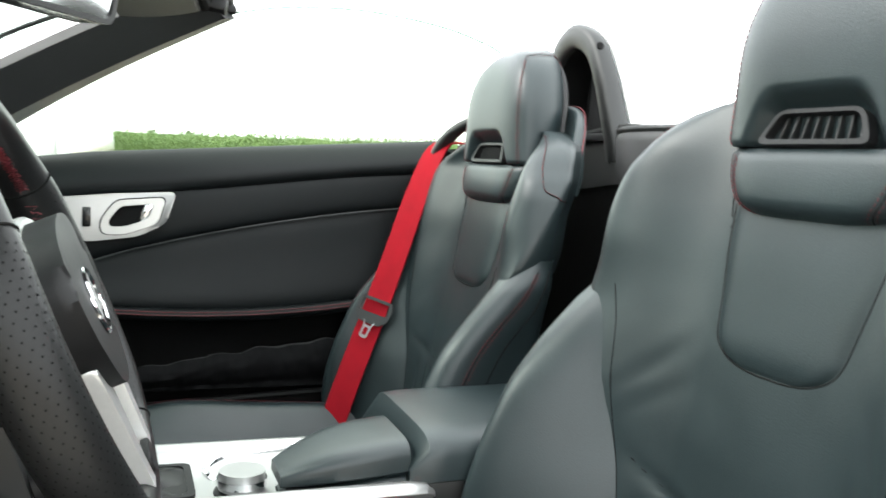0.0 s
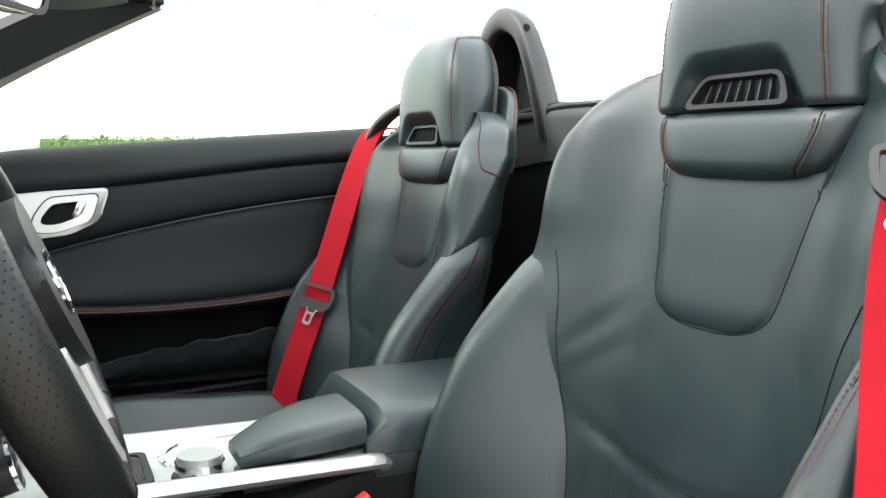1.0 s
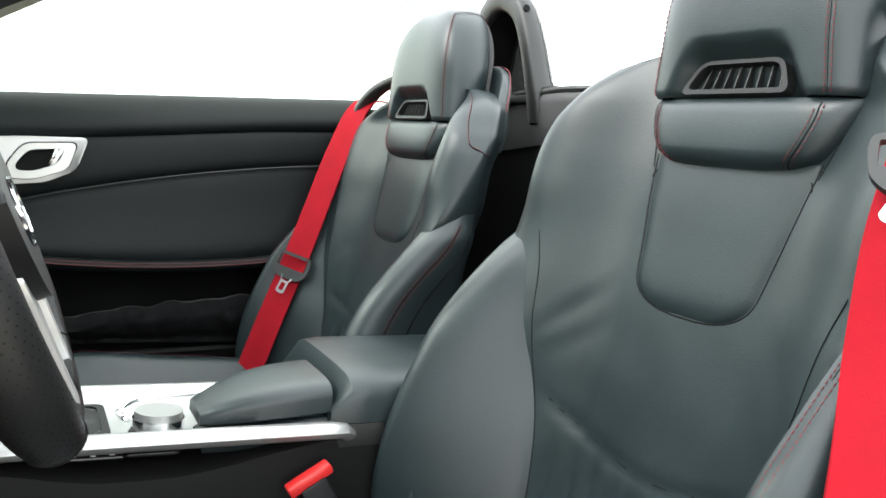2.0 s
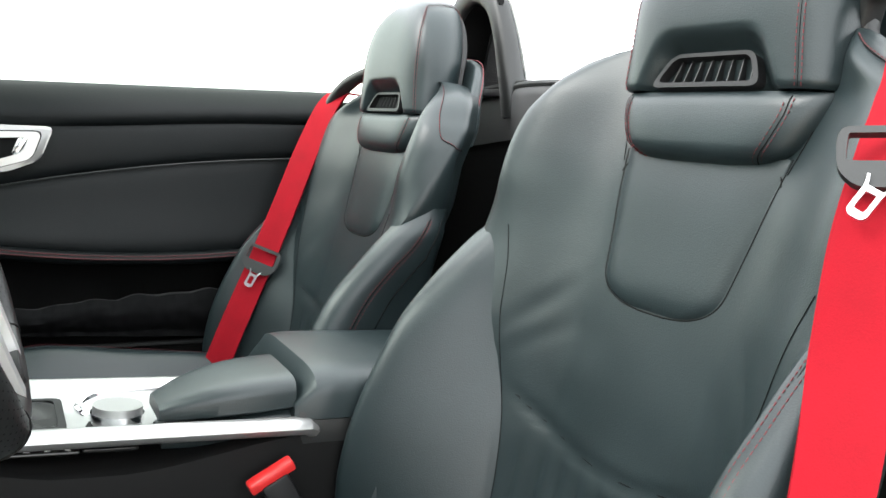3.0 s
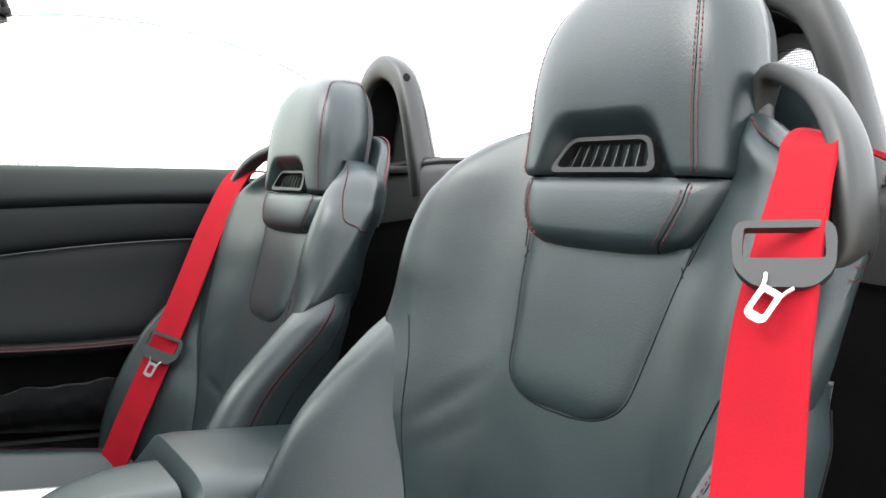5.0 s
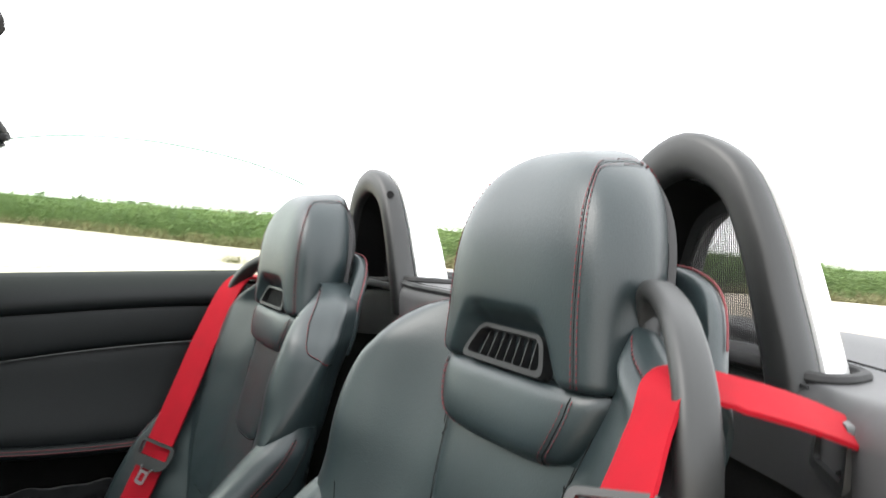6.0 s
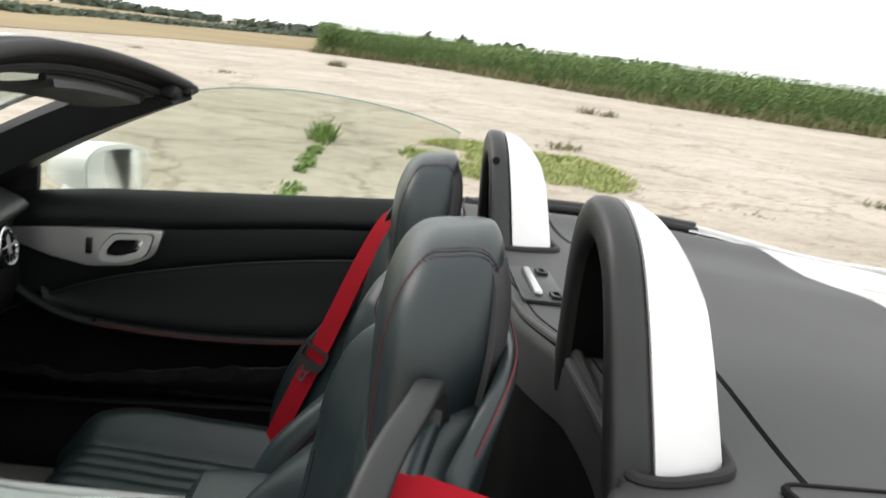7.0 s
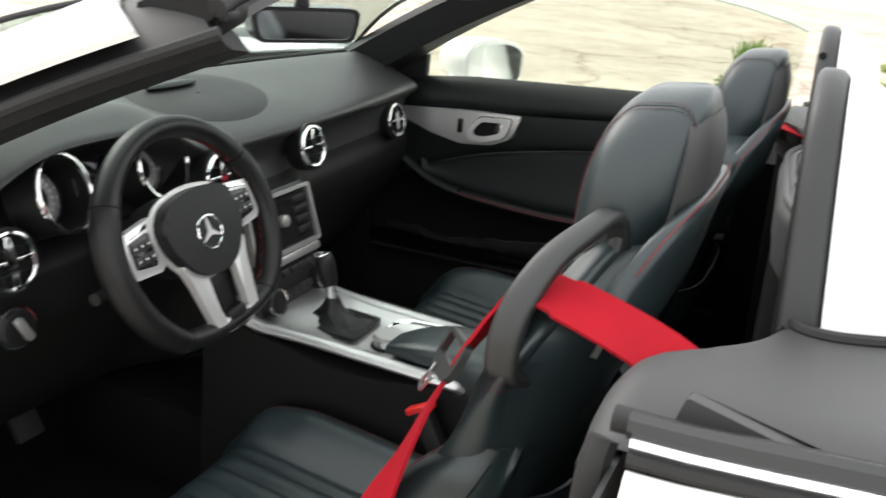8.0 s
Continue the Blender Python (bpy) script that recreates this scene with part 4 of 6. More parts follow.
gm = TURN @ axes(V(-0.582, 0.905, 0.925), (0, 1, 0), (0, 0, 1), (1, 0, 0))
go = [(0.087 * math.copysign(abs(math.cos(q)) ** 0.75, math.cos(q)), 0.057 * math.copysign(abs(math.sin(q)) ** 0.75, math.sin(q))) for q in [2 * math.pi * j / 28 for j in range(28)]]
part("mirror_edge", ring_plate(go, [(x * 0.94, y * 0.92) for x, y in go], 0.005, gm @ Matrix.Translation((0, 0, -0.004))), WHITE_PAINT, out_mirror)
part("mirror_pane", prism([(x * 0.95, y * 0.93) for x, y in go], 0.001, gm @ pose(0, 0, 0, 0, -6, 0), 0), MIRROR, out_mirror, "mirror glass")
part("mirror_stalk", rbox((0.07, 0.12, 0.035), Matrix.Translation((-0.70, 0.82, 0.872)) @ pose(0, 0, 0, 20, 0, 0), 0.012), WHITE_PAINT, out_mirror)

# Dashboard
dash = thing("dashboard", "black grained dashboard with round chrome air vents and instrument hood", "dashboard")


def hood_amt(y):
    return math.exp(-(((y + 0.36) / 0.17) ** 4))


def dash_profile(y):
    h = hood_amt(y)
    k = (y / 0.64) ** 2
    c = math.exp(-((y / 0.13) ** 4))
    e = (y / 0.6) ** 2
    pts = [(-1.03 + 0.06 * e + 0.03 * k, 0.80), (-0.968 + 0.06 * e + 0.03 * k, 0.889), (-0.935 + 0.055 * e + 0.03 * k, 0.899 + 0.008 * h), (-0.84 + 0.02 * e + 0.03 * k, 0.885 + 0.03 * h), (-0.765, 0.87 + 0.056 * h), (-0.715, 0.85 + 0.062 * h), (-0.70 + 0.005 * h, 0.832 + 0.062 * h),
           (-0.725 - 0.085 * h, 0.808 + 0.06 * h), (-0.735 - 0.075 * h, 0.775), (-0.73 + 0.03 * c, 0.735), (-0.715 + 0.045 * c, 0.705), (-0.72 + 0.06 * c, 0.66), (-0.76 + 0.1 * c, 0.60), (-0.84 + 0.17 * c, 0.50), (-0.95, 0.40), (-1.05, 0.40)]
    return [V(x - 0.03 * k, y, z + 0.045 * sstep(0.42, 0.7, z)) for x, z in pts]


profiles = [spline(dash_profile(y), 5) for y in span(-0.655, 0.655, 70)]
# below CUT the dash is coloured darker to stand for the shade there
CUT = 43
part("dash_body", loft([p[:CUT + 1] for p in profiles], closed=False), DASH_SKIN, dash)
part("shaded_lower_panel", loft([p[CUT:] for p in profiles], closed=False), HARD_BLACK, dash, "black lower dash panel, darkened to stand for the shade under the dash")


def dash_top(x, y):
    h = hood_amt(y)
    return curve1([(-1.05, 0.95), (-0.95, 0.945 + 0.01 * h), (-0.84, 0.93 + 0.03 * h), (-0.765, 0.915 + 0.045 * h), (-0.715, 0.895 + 0.045 * h)], x + 0.03 * (y / 0.64) ** 2)


def dash_patch(r, a):
    x, y = -0.845 + 0.105 * r * math.cos(a), 0.0 + 0.15 * r * math.sin(a)
    return V(x, y, dash_top(x, y) + 0.004 - 0.003 * r ** 6)


part("speaker_cover", sheet(dash_patch, span(0.02, 1, 9), span(0, 2 * math.pi, 41), 0.003), DARK_PLASTIC, dash, "oval dark speaker cover")
part("defroster_slot", tube([V(-0.885, y, dash_top(-0.885, y) + 0.008) for y in span(-0.085, 0.035, 14)], 0.011, 10, flat=0.5, taper=lambda t: 0.15 + math.sin(math.pi * (0.05 + 0.9 * t)) ** 0.5), SOFT_PLASTIC, dash)
part("screen_slot", tube([V(-0.955 + 0.06 * (y / 0.6) ** 2, y, 0.941) for y in span(-0.55, 0.55, 30)], 0.006, 8, flat=0.5), RUBBER, dash)


def round_vent(c, n):
    m = axes(c, (0, 1, 0), Vector(n).cross(Vector((0, 1, 0))), n)
    ring = part("vent_ring", tube([m @ V(0.0365 * math.cos(2 * math.pi * k / 36), 0.0365 * math.sin(2 * math.pi * k / 36), 0.004) for k in range(36)], 0.0042, 8, closed=True, up=n), CHROME, dash, "round chrome vent ring")
    part("vent_bowl", disc(0.036, 0.002, m @ Matrix.Translation((0, 0, -0.003)), 32), SEAM_DARK, ring)
    part("vent_barrel", ring_plate(circle(0.045, 32), circle(0.037, 32), 0.03, m @ Matrix.Translation((0, 0, -0.028))), DARK_PLASTIC, ring)
    part("blade", prism(rounded([(-0.0045, -0.034), (0.0045, -0.034), (0.009, 0), (0.0045, 0.034), (-0.0045, 0.034), (-0.009, 0)], 0.003), 0.006, m @ Matrix.Translation((0, 0, 0.001)), 0.002), CHROME, ring)
    part("blade", rbox((0.068, 0.006, 0.004), m @ Matrix.Translation((0, 0, 0.004)), 0.0015), CHROME, ring)
    for a in (-0.016, 0.016):
        part("fin", rbox((0.06, 0.002, 0.006), m @ Matrix.Translation((0, a, 0.0)), 0.0005, 1), DARK_PLASTIC, ring)


for vy, vx, vz in ((-0.525, -0.712, 0.81), (-0.133, -0.688, 0.842), (0.133, -0.688, 0.842), (0.565, -0.737, 0.815)):
    round_vent(V(vx, vy, vz), (0.97, -0.05 if vy > 0 else 0.0, 0.2))
# instruments
for gy, turn in ((-0.414, 0.30), (-0.222, 0.12)):
    gmx = axes(V(-0.728, gy, 0.872), (-turn, 1, 0), (-0.35, -0.35 * turn, 0.94), (0.94, 0.94 * turn, 0.35))
    g = part("gauge_ring", tube([gmx @ V(0.058 * math.cos(2 * math.pi * k / 40), 0.054 * math.sin(2 * math.pi * k / 40), 0.0) for k in range(40)], 0.004, 8, closed=True, up=(1, 0, 0)), CHROME, dash, "chrome instrument ring")
    part("gauge_tube", ring_plate([(x * 1.06, y * 0.95) for x, y in circle(0.058, 40)], [(x, y * 0.88) for x, y in circle(0.056, 40)], 0.05, gmx @ Matrix.Translation((0, 0, -0.05))), DARK_PLASTIC, g)
    part("dial_well", disc(0.056, 0.002, gmx @ Matrix.Translation((0, 0, -0.048)), 36), SEAM_DARK, g)
    part("dial", disc(0.034, 0.003, gmx @ Matrix.Translation((0, 0, -0.045)), 36), DIAL_GREY, g, "pale grey dial face")
    part("dial_centre", disc(0.017, 0.002, gmx @ Matrix.Translation((0, 0, -0.0425)), 28), SEAM_DARK, g)
    part("dial_ring", ring_plate(circle(0.041, 32), circle(0.036, 32), 0.005, gmx @ Matrix.Translation((0, 0, -0.043))), CHROME, g)
    for k in range(16):
        a = radians(-50 + k * 280 / 15)
        part("dial_mark", rbox((0.009, 0.0022, 0.001), gmx @ pose(0, 0, -0.0425) @ Matrix.Rotation(a, 4, "Z") @ Matrix.Translation((0.029, 0, 0)), 0), WHITE_MARK, g)
    part("needle", rbox((0.03, 0.002, 0.0015), gmx @ pose(0, 0, -0.041) @ Matrix.Rotation(radians(220), 4, "Z") @ Matrix.Translation((0.018, 0, 0)), 0), RED_PLASTIC, g)
part("info_display", rbox((0.004, 0.07, 0.06), Matrix.Translation((-0.765, -0.333, 0.872)) @ pose(0, 0, 0, 0, -20, 0), 0.004), SCREEN_DARK, dash)
# light switch and stalk
part("light_switch", disc(0.026, 0.012, axes(V(-0.722, -0.515, 0.712), (0, 1, 0), (-0.1, 0, 1), (1, 0, 0.1)), 24, 0.004), DARK_PLASTIC, dash)
part("switch_ring", ring_plate(circle(0.030, 28), circle(0.0265, 28), 0.005, axes(V(-0.722, -0.515, 0.712), (0, 1, 0), (-0.1, 0, 1), (1, 0, 0.1))), CHROME, dash)
part("switch_grip", rbox((0.012, 0.012, 0.04), Matrix.Translation((-0.704, -0.515, 0.714)) @ pose(0, 0, 0, 30, 0, 0), 0.004), SATIN, dash)

# Centre stack
stack = thing("centre_stack", "black radio and climate panel framed in satin aluminium", "radio panel")
SM = axes(V(-0.647, 0.0, 0.692), (0, 1, 0), (-0.30, 0, 0.95), (0.95, 0, 0.30))
part("stack_body", rbox((0.205, 0.21, 0.06), SM @ Matrix.Translation((0, 0, -0.036)), 0.01), SOFT_PLASTIC, stack)
fo = rounded([(-0.100, -0.012), (0.100, -0.012), (0.096, 0.098), (-0.096, 0.098)], 0.008)
fi = rounded([(-0.092, -0.005), (0.092, -0.005), (0.089, 0.091), (-0.089, 0.091)], 0.005)
part("stack_frame", ring_plate(fo, fi, 0.012, SM @ Matrix.Translation((0, 0, -0.004))), SATIN, stack, "satin aluminium surround")
part("stack_face", prism(fi, 0.006, SM @ Matrix.Translation((0, 0, -0.004)), 0), GLOSS_BLACK, stack)
for r in range(4):
    for c in (-1, 1):
        part("radio_key", rbox((0.042, 0.013, 0.006), SM @ Matrix.Translation((c * 0.06, 0.074 - r * 0.019, 0.004)), 0.002), DARK_PLASTIC, stack)
part("radio_knob", disc(0.011, 0.012, SM @ Matrix.Translation((0, 0.045, 0.002)), 24, 0.003), SATIN, stack, "silver rotary knob")
part("disc_slot", rbox((0.12, 0.006, 0.004), SM @ Matrix.Translation((0, 0.079, 0.003)), 0.001), SEAM_DARK, stack)
part("stack_strip", rbox((0.185, 0.016, 0.008), SM @ Matrix.Translation((0, -0.022, 0.003)), 0.003), SATIN, stack)
for c in range(7):
    part("climate_key", rbox((0.02, 0.013, 0.006), SM @ Matrix.Translation((-0.072 + c * 0.024, -0.044, 0.004)), 0.002), SOFT_PLASTIC, stack)
for c in (-1, 1):
    kn = part("climate_dial", disc(0.023, 0.022, SM @ Matrix.Translation((c * 0.075, -0.082, -0.006)), 28, 0.004), DARK_PLASTIC, stack)
    part("dial_trim", ring_plate(circle(0.0245, 28), circle(0.020, 28), 0.004, SM @ Matrix.Translation((c * 0.075, -0.082, 0.013))), CHROME, kn)
for c in range(4):
    part("lower_key", rbox((0.022, 0.014, 0.006), SM @ Matrix.Translation((-0.034 + c * 0.0235, -0.082, 0.002)), 0.002), SOFT_PLASTIC, stack)

# Centre console
console = thing("centre_console", "centre console with brushed aluminium top, gear lever and black armrest", "console")
CZ = 0.557


def console_half(x):
    return curve1([(-0.72, 0.135), (-0.62, 0.122), (-0.5, 0.112), (-0.25, 0.11), (0.15, 0.11)], x)


def console_top(x):
    return CZ + 0.105 * sstep(-0.60, -0.78, x) ** 1.2 + 0.031 * sstep(-0.44, -0.23, x) + 0.022 * sstep(-0.48, -0.62, x)


def rail_z(x, u=-1):
    return lerp(0.586, 0.572, sstep(-0.5, 0.5, u)) + 0.105 * sstep(-0.60, -0.78, x) ** 1.2


rings = []
for x in span(-0.72, 0.16, 40):
    w, z = console_half(x), console_top(x) - 0.006
    rings.append([V(x, -w - 0.012, 0.20), V(x, -w - 0.006, 0.40), V(x, -w, z - 0.03), V(x, -w + 0.004, z - 0.005), V(x, -w + 0.012, z), V(x, w - 0.012, z), V(x, w - 0.004, z - 0.005), V(x, w, z - 0.03), V(x, w + 0.006, 0.40), V(x, w + 0.012, 0.20)])
part("console_body", loft(rings), TRIM_BLACK, console)
part("top_plate", sheet(lambda x, u: V(x, u * (console_half(x) - 0.016), lerp(console_top(x) - 0.001, rail_z(x, u), abs(u) ** 5)), span(-0.70, -0.245, 30), span(-1, 1, 25), 0.004), SATIN, console, "brushed aluminium top plate")
for s in (-1, 1):
    part("side_rail", tube([V(x, s * (console_half(x) - 0.004), rail_z(x, s)) for x in span(-0.71, -0.25, 36)] + [V(-0.243, s * 0.1, rail_z(-0.243, s) - 0.006)], 0.0125, 10, flat=0.75), SATIN, console, "rounded aluminium side rail")
# gear lever
boot = []
BZ = console_top(-0.545)
for t in span(0, 1, 20):
    z = BZ + 0.004 + 0.042 * t ** 2.4
    a, b = lerp(0.060, 0.012, t ** 0.8), lerp(0.047, 0.011, t ** 0.8)
    ring = []
    for q in [2 * math.pi * k / 48 for k in range(48)]:
        sq = lerp(0.4, 1.0, t)
        fold = math.sin(math.pi * min(1.0, t * 1.1))
        lift = fold * (0.007 * math.sin(4 * q + 2.5 * t) + 0.006 * noise.noise(V(math.cos(q) * 2.5, math.sin(q) * 2.5, t * 3)))
        ring.append(V(-0.542 - 0.012 * t + a * math.copysign(abs(math.cos(q)) ** sq, math.cos(q)), 0.014 + b * math.copysign(abs(math.sin(q)) ** sq, math.sin(q)), z + lift))
    boot.append(ring)
gb = part("gear_boot", loft(boot), LEATHER_WHEEL, console, "creased black leather boot")
part("boot_surround", ring_plate(rounded([(-0.066, -0.053), (0.066, -0.053), (0.066, 0.053), (-0.066, 0.053)], 0.012), rounded([(-0.058, -0.045), (0.058, -0.045), (0.058, 0.045), (-0.058, 0.045)], 0.01), 0.006, Matrix.Translation((-0.542, 0.014, BZ - 0.001))), DARK_PLASTIC, gb)
lever = part("gear_lever", tube([V(-0.554, 0.012, CZ + 0.045), V(-0.561, 0.012, CZ + 0.098)], 0.009, 10), CHROME, console)
part("gear_knob", tube(spline([(-0.559, 0.012, CZ + 0.078), (-0.566, 0.012, CZ + 0.098), (-0.574, 0.012, CZ + 0.120), (-0.578, 0.012, CZ + 0.131)], 5), 0.0165, 14, taper=lambda t: 0.62 + 0.5 * math.sin(math.pi * (0.12 + 0.72 * t))), LEATHER_WHEEL, lever)
part("knob_cap", disc(0.015, 0.004, axes(V(-0.5785, 0.012, CZ + 0.131), (1, 0, 0.25), (0, 1, 0), (-0.25, 0, 1)), 20, 0.0015), CHROME, lever)
part("gear_scale", rbox((0.075, 0.014, 0.004), Matrix.Translation((-0.505, -0.074, CZ + 0.004)), 0.0015), GLOSS_BLACK, console)
for k in range(4):
    part("gear_mark", rbox((0.005, 0.006, 0.0008), Matrix.Translation((-0.532 + k * 0.018, -0.074, CZ + 0.0062)), 0), WHITE_MARK, console)
# rotary controller
kb = part("control_knob", disc(0.0255, 0.02, Matrix.Translation((-0.425, -0.005, CZ + 0.008)), 40, 0.004), SATIN, console, "silver rotary control knob")
part("knob_ring", ring_plate(circle(0.0275, 40), circle(0.0225, 40), 0.008, Matrix.Translation((-0.425, -0.005, CZ + 0.012))), CHROME, kb)
part("knob_base", disc(0.031, 0.006, Matrix.Translation((-0.425, -0.005, CZ - 0.001)), 36, 0.002), DARK_PLASTIC, kb)
part("control_plate", prism(rounded([(-0.035, -0.062), (0.02, -0.062), (0.025, 0.03), (-0.03, 0.03)], 0.004), 0.003, Matrix.Translation((-0.43, -0.005, CZ - 0.001)), 0.001), GLOSS_BLACK, console)
part("console_button", rbox((0.034, 0.02, 0.005), Matrix.Translation((-0.436, -0.052, CZ + 0.002)), 0.002), DARK_PLASTIC, console)
part("button_mark", rbox((0.006, 0.006, 0.0008), Matrix.Translation((-0.436, -0.052, CZ + 0.0046)), 0), WHITE_MARK, console)
# cup holder with its chrome edge
part("cup_well", rbox((0.17, 0.055, 0.02), Matrix.Translation((-0.37, 0.058, CZ - 0.004)) @ pose(0, 0, 0, 0, -4, 0), 0.006), DARK_PLASTIC, console)
part("cup_rim", tube(spline([(-0.27, 0.090, CZ + 0.027), (-0.36, 0.090, CZ + 0.019), (-0.435, 0.086, CZ + 0.012), (-0.458, 0.068, CZ + 0.004), (-0.455, 0.045, CZ + 0.002), (-0.45, 0.035, CZ + 0.0)], 6), 0.0048, 8), CHROME, console, "chrome cup-holder rim")
# armrest: low front pad and high rear lid
def pad(x0, x1, ya, yb, z0, z1, front, name, label, slope=0.0, cut=0.0):
    """A leather pad; front: the share over which its nose tapers; slope: its nose dips; cut: its front face is raked."""
    rings = []
    for t in span(0, 1, 22):
        x = lerp(x0, x1, t)
        r = 1 - (1 - min(1.0, t / front)) ** 2.2 if front else 1.0
        cy, hw = (ya + yb) / 2 - (0.012 if front > 0.5 else 0.0) * (1 - r), (yb - ya) / 2 * ((0.5 if front > 0.5 else 0.92) + (0.5 if front > 0.5 else 0.08) * r)
        low = z0 - slope * (1 - t)
        top = lerp(low, z1 - slope * 0.8 * (1 - t), 0.35 + 0.65 * r)
        row = []
        for q in span(0, math.pi, 19):
            row.append(V(x + cut * (1 - t) * abs(math.sin(q)), cy - hw * math.copysign(abs(math.cos(q)) ** 0.4, math.cos(q)), lerp(low, top, abs(math.sin(q)) ** 0.4)))
        row += [V(x, cy + hw * 0.97, low - 0.002), V(x, cy - hw * 0.97, low - 0.002)]
        rings.append(row)
    return part(name, loft(rings), LEATHER, console, label)


pad(-0.395, -0.260, -0.096, 0.028, 0.604, 0.634, 0.9, "armrest_pad", "black leather front armrest pad", 0.014)
pad(-0.390, -0.260, -0.092, 0.024, 0.572, 0.601, 0.9, "pad_base", "", 0.012)
pad(-0.262, 0.16, -0.112, 0.112, 0.600, 0.650, 0.07, "armrest_lid", "broad black leather armrest lid", 0.006)
part("console_rear", rbox((0.42, 0.215, 0.05), Matrix.Translation((-0.05, 0, 0.582)), 0.008), SOFT_PLASTIC, console)

# Steering wheel
wheel = thing("steering_wheel", "three-spoke black leather steering wheel with silver spokes, red stitching", "steering wheel")
WA = 0.394
WM = axes(V(-0.5953, -0.309, 0.8145), (0, 1, 0), (-math.sin(WA), 0, math.cos(WA)), (math.cos(WA), 0, math.sin(WA)))
WM = Matrix.Translation(WM.translation) @ Matrix.Rotation(-0.02, 4, "Z") @ Matrix.Translation(-WM.translation) @ WM
WM = WM @ Matrix.Rotation(radians(5), 4, "Z")
WR = 0.156


def rim_pt(a, r=WR):
    return V(r * math.sin(a), r * (math.cos(a) + 0.55 * max(0.0, -0.80 - math.cos(a))), 0)


def rim_fat(a):
    return 0.0172 + 0.0032 * sstep(-0.9, -0.55, math.cos(a)) * sstep(0.75, 0.4, math.cos(a))


rings = []
for k in range(96):
    a = 2 * math.pi * k / 96
    c = rim_pt(a)
    d = c.normalized()
    fat = rim_fat(a)
    rings.append([WM @ (c + d * fat * 0.92 * math.cos(q) + V(0, 0, 1) * fat * 1.12 * math.sin(q)) for q in [2 * math.pi * j / 16 for j in range(16)]])
part("rim", loft(rings + rings[:1], caps=False), LEATHER_WHEEL, wheel, "perforated black leather rim")
def rim_surface(a, q, lift=0.0):
    """A point on the rim's skin, with its outward direction."""
    c = rim_pt(a)
    d = c.normalized()
    fat = rim_fat(a) + lift
    return WM @ (c + d * fat * 0.92 * math.cos(q) + V(0, 0, 1) * fat * 1.12 * math.sin(q))


for a0 in (-58, 58, -144, 144):
    part("rim_joint", tube([rim_surface(radians(a0), 2 * math.pi * j / 24, 0.0002) for j in range(24)], 0.0009, 6, closed=True), SEAM_DARK, wheel)
for s in (-1, 1):
    # pin holes in the leather of the grip
    bm = bmesh.new()
    row = 0
    a = 62.0
    while a < 140.0:
        for j in range(22):
            q = 2 * math.pi * (j + 0.5 * (row % 2)) / 22
            if abs(math.cos(q) + 1) < 0.25:
                continue
            p = rim_surface(radians(s * a), q, 0.00015)
            n = (rim_surface(radians(s * a), q, 0.002) - p).normalized()
            t1 = n.orthogonal().normalized()
            t2 = n.cross(t1)
            bm.faces.new([bm.verts.new(p + (t1 * math.cos(g) + t2 * math.sin(g)) * 0.00072) for g in [math.pi / 3 * k for k in range(6)]])
        a += 1.75
        row += 1
    part("perforation", bm, SEAM_DARK, wheel, "pin holes in the leather")
    for a0, a1 in ((30, 56), (62, 140)):
        pts = []
        for k in range(60):
            a = radians(s * lerp(a0, a1, k / 59))
            pts.append(rim_surface(a, math.pi + 0.18 * (-1) ** k, 0.0004))
        part("rim_stitching", stitches([pts], 0.004, 0.0034, 0.0008, out=(0.9, 0, 0.4)), RED_THREAD, wheel, "red cross stitching")
# airbag boss
hub = rounded([(-0.080, 0.032), (-0.056, 0.058), (0, 0.067), (0.056, 0.058), (0.080, 0.032), (0.075, -0.006), (0.046, -0.046), (0.018, -0.060), (-0.018, -0.060), (-0.046, -0.046), (-0.075, -0.006)], 0.022, 5)
boss = part("airbag_cover", prism(hub, 0.042, WM @ Matrix.Translation((0, 0, -0.014)), 0.011, 4), DARK_PLASTIC, wheel)
part("hub_back", prism([(x * 0.95, y * 0.95) for x, y in hub], 0.05, WM @ Matrix.Translation((0, 0, -0.055)), 0.01), DARK_PLASTIC, wheel)
part("badge_ring", tube([WM @ V(0.0235 * math.cos(2 * math.pi * k / 32), 0.0235 * math.sin(2 * math.pi * k / 32), 0.0290) for k in range(32)], 0.0018, 6, closed=True), CHROME, boss, "plain chrome badge ring")
for k in range(3):
    a = radians(90 + 120 * k)
    part("badge_bar", prism([(-0.0045, 0), (0.0045, 0), (0.0, 0.0235)], 0.003, WM @ Matrix.Translation((0, 0, 0.0272)) @ Matrix.Rotation(a - math.pi / 2, 4, "Z"), 0.0), SILVER, boss)
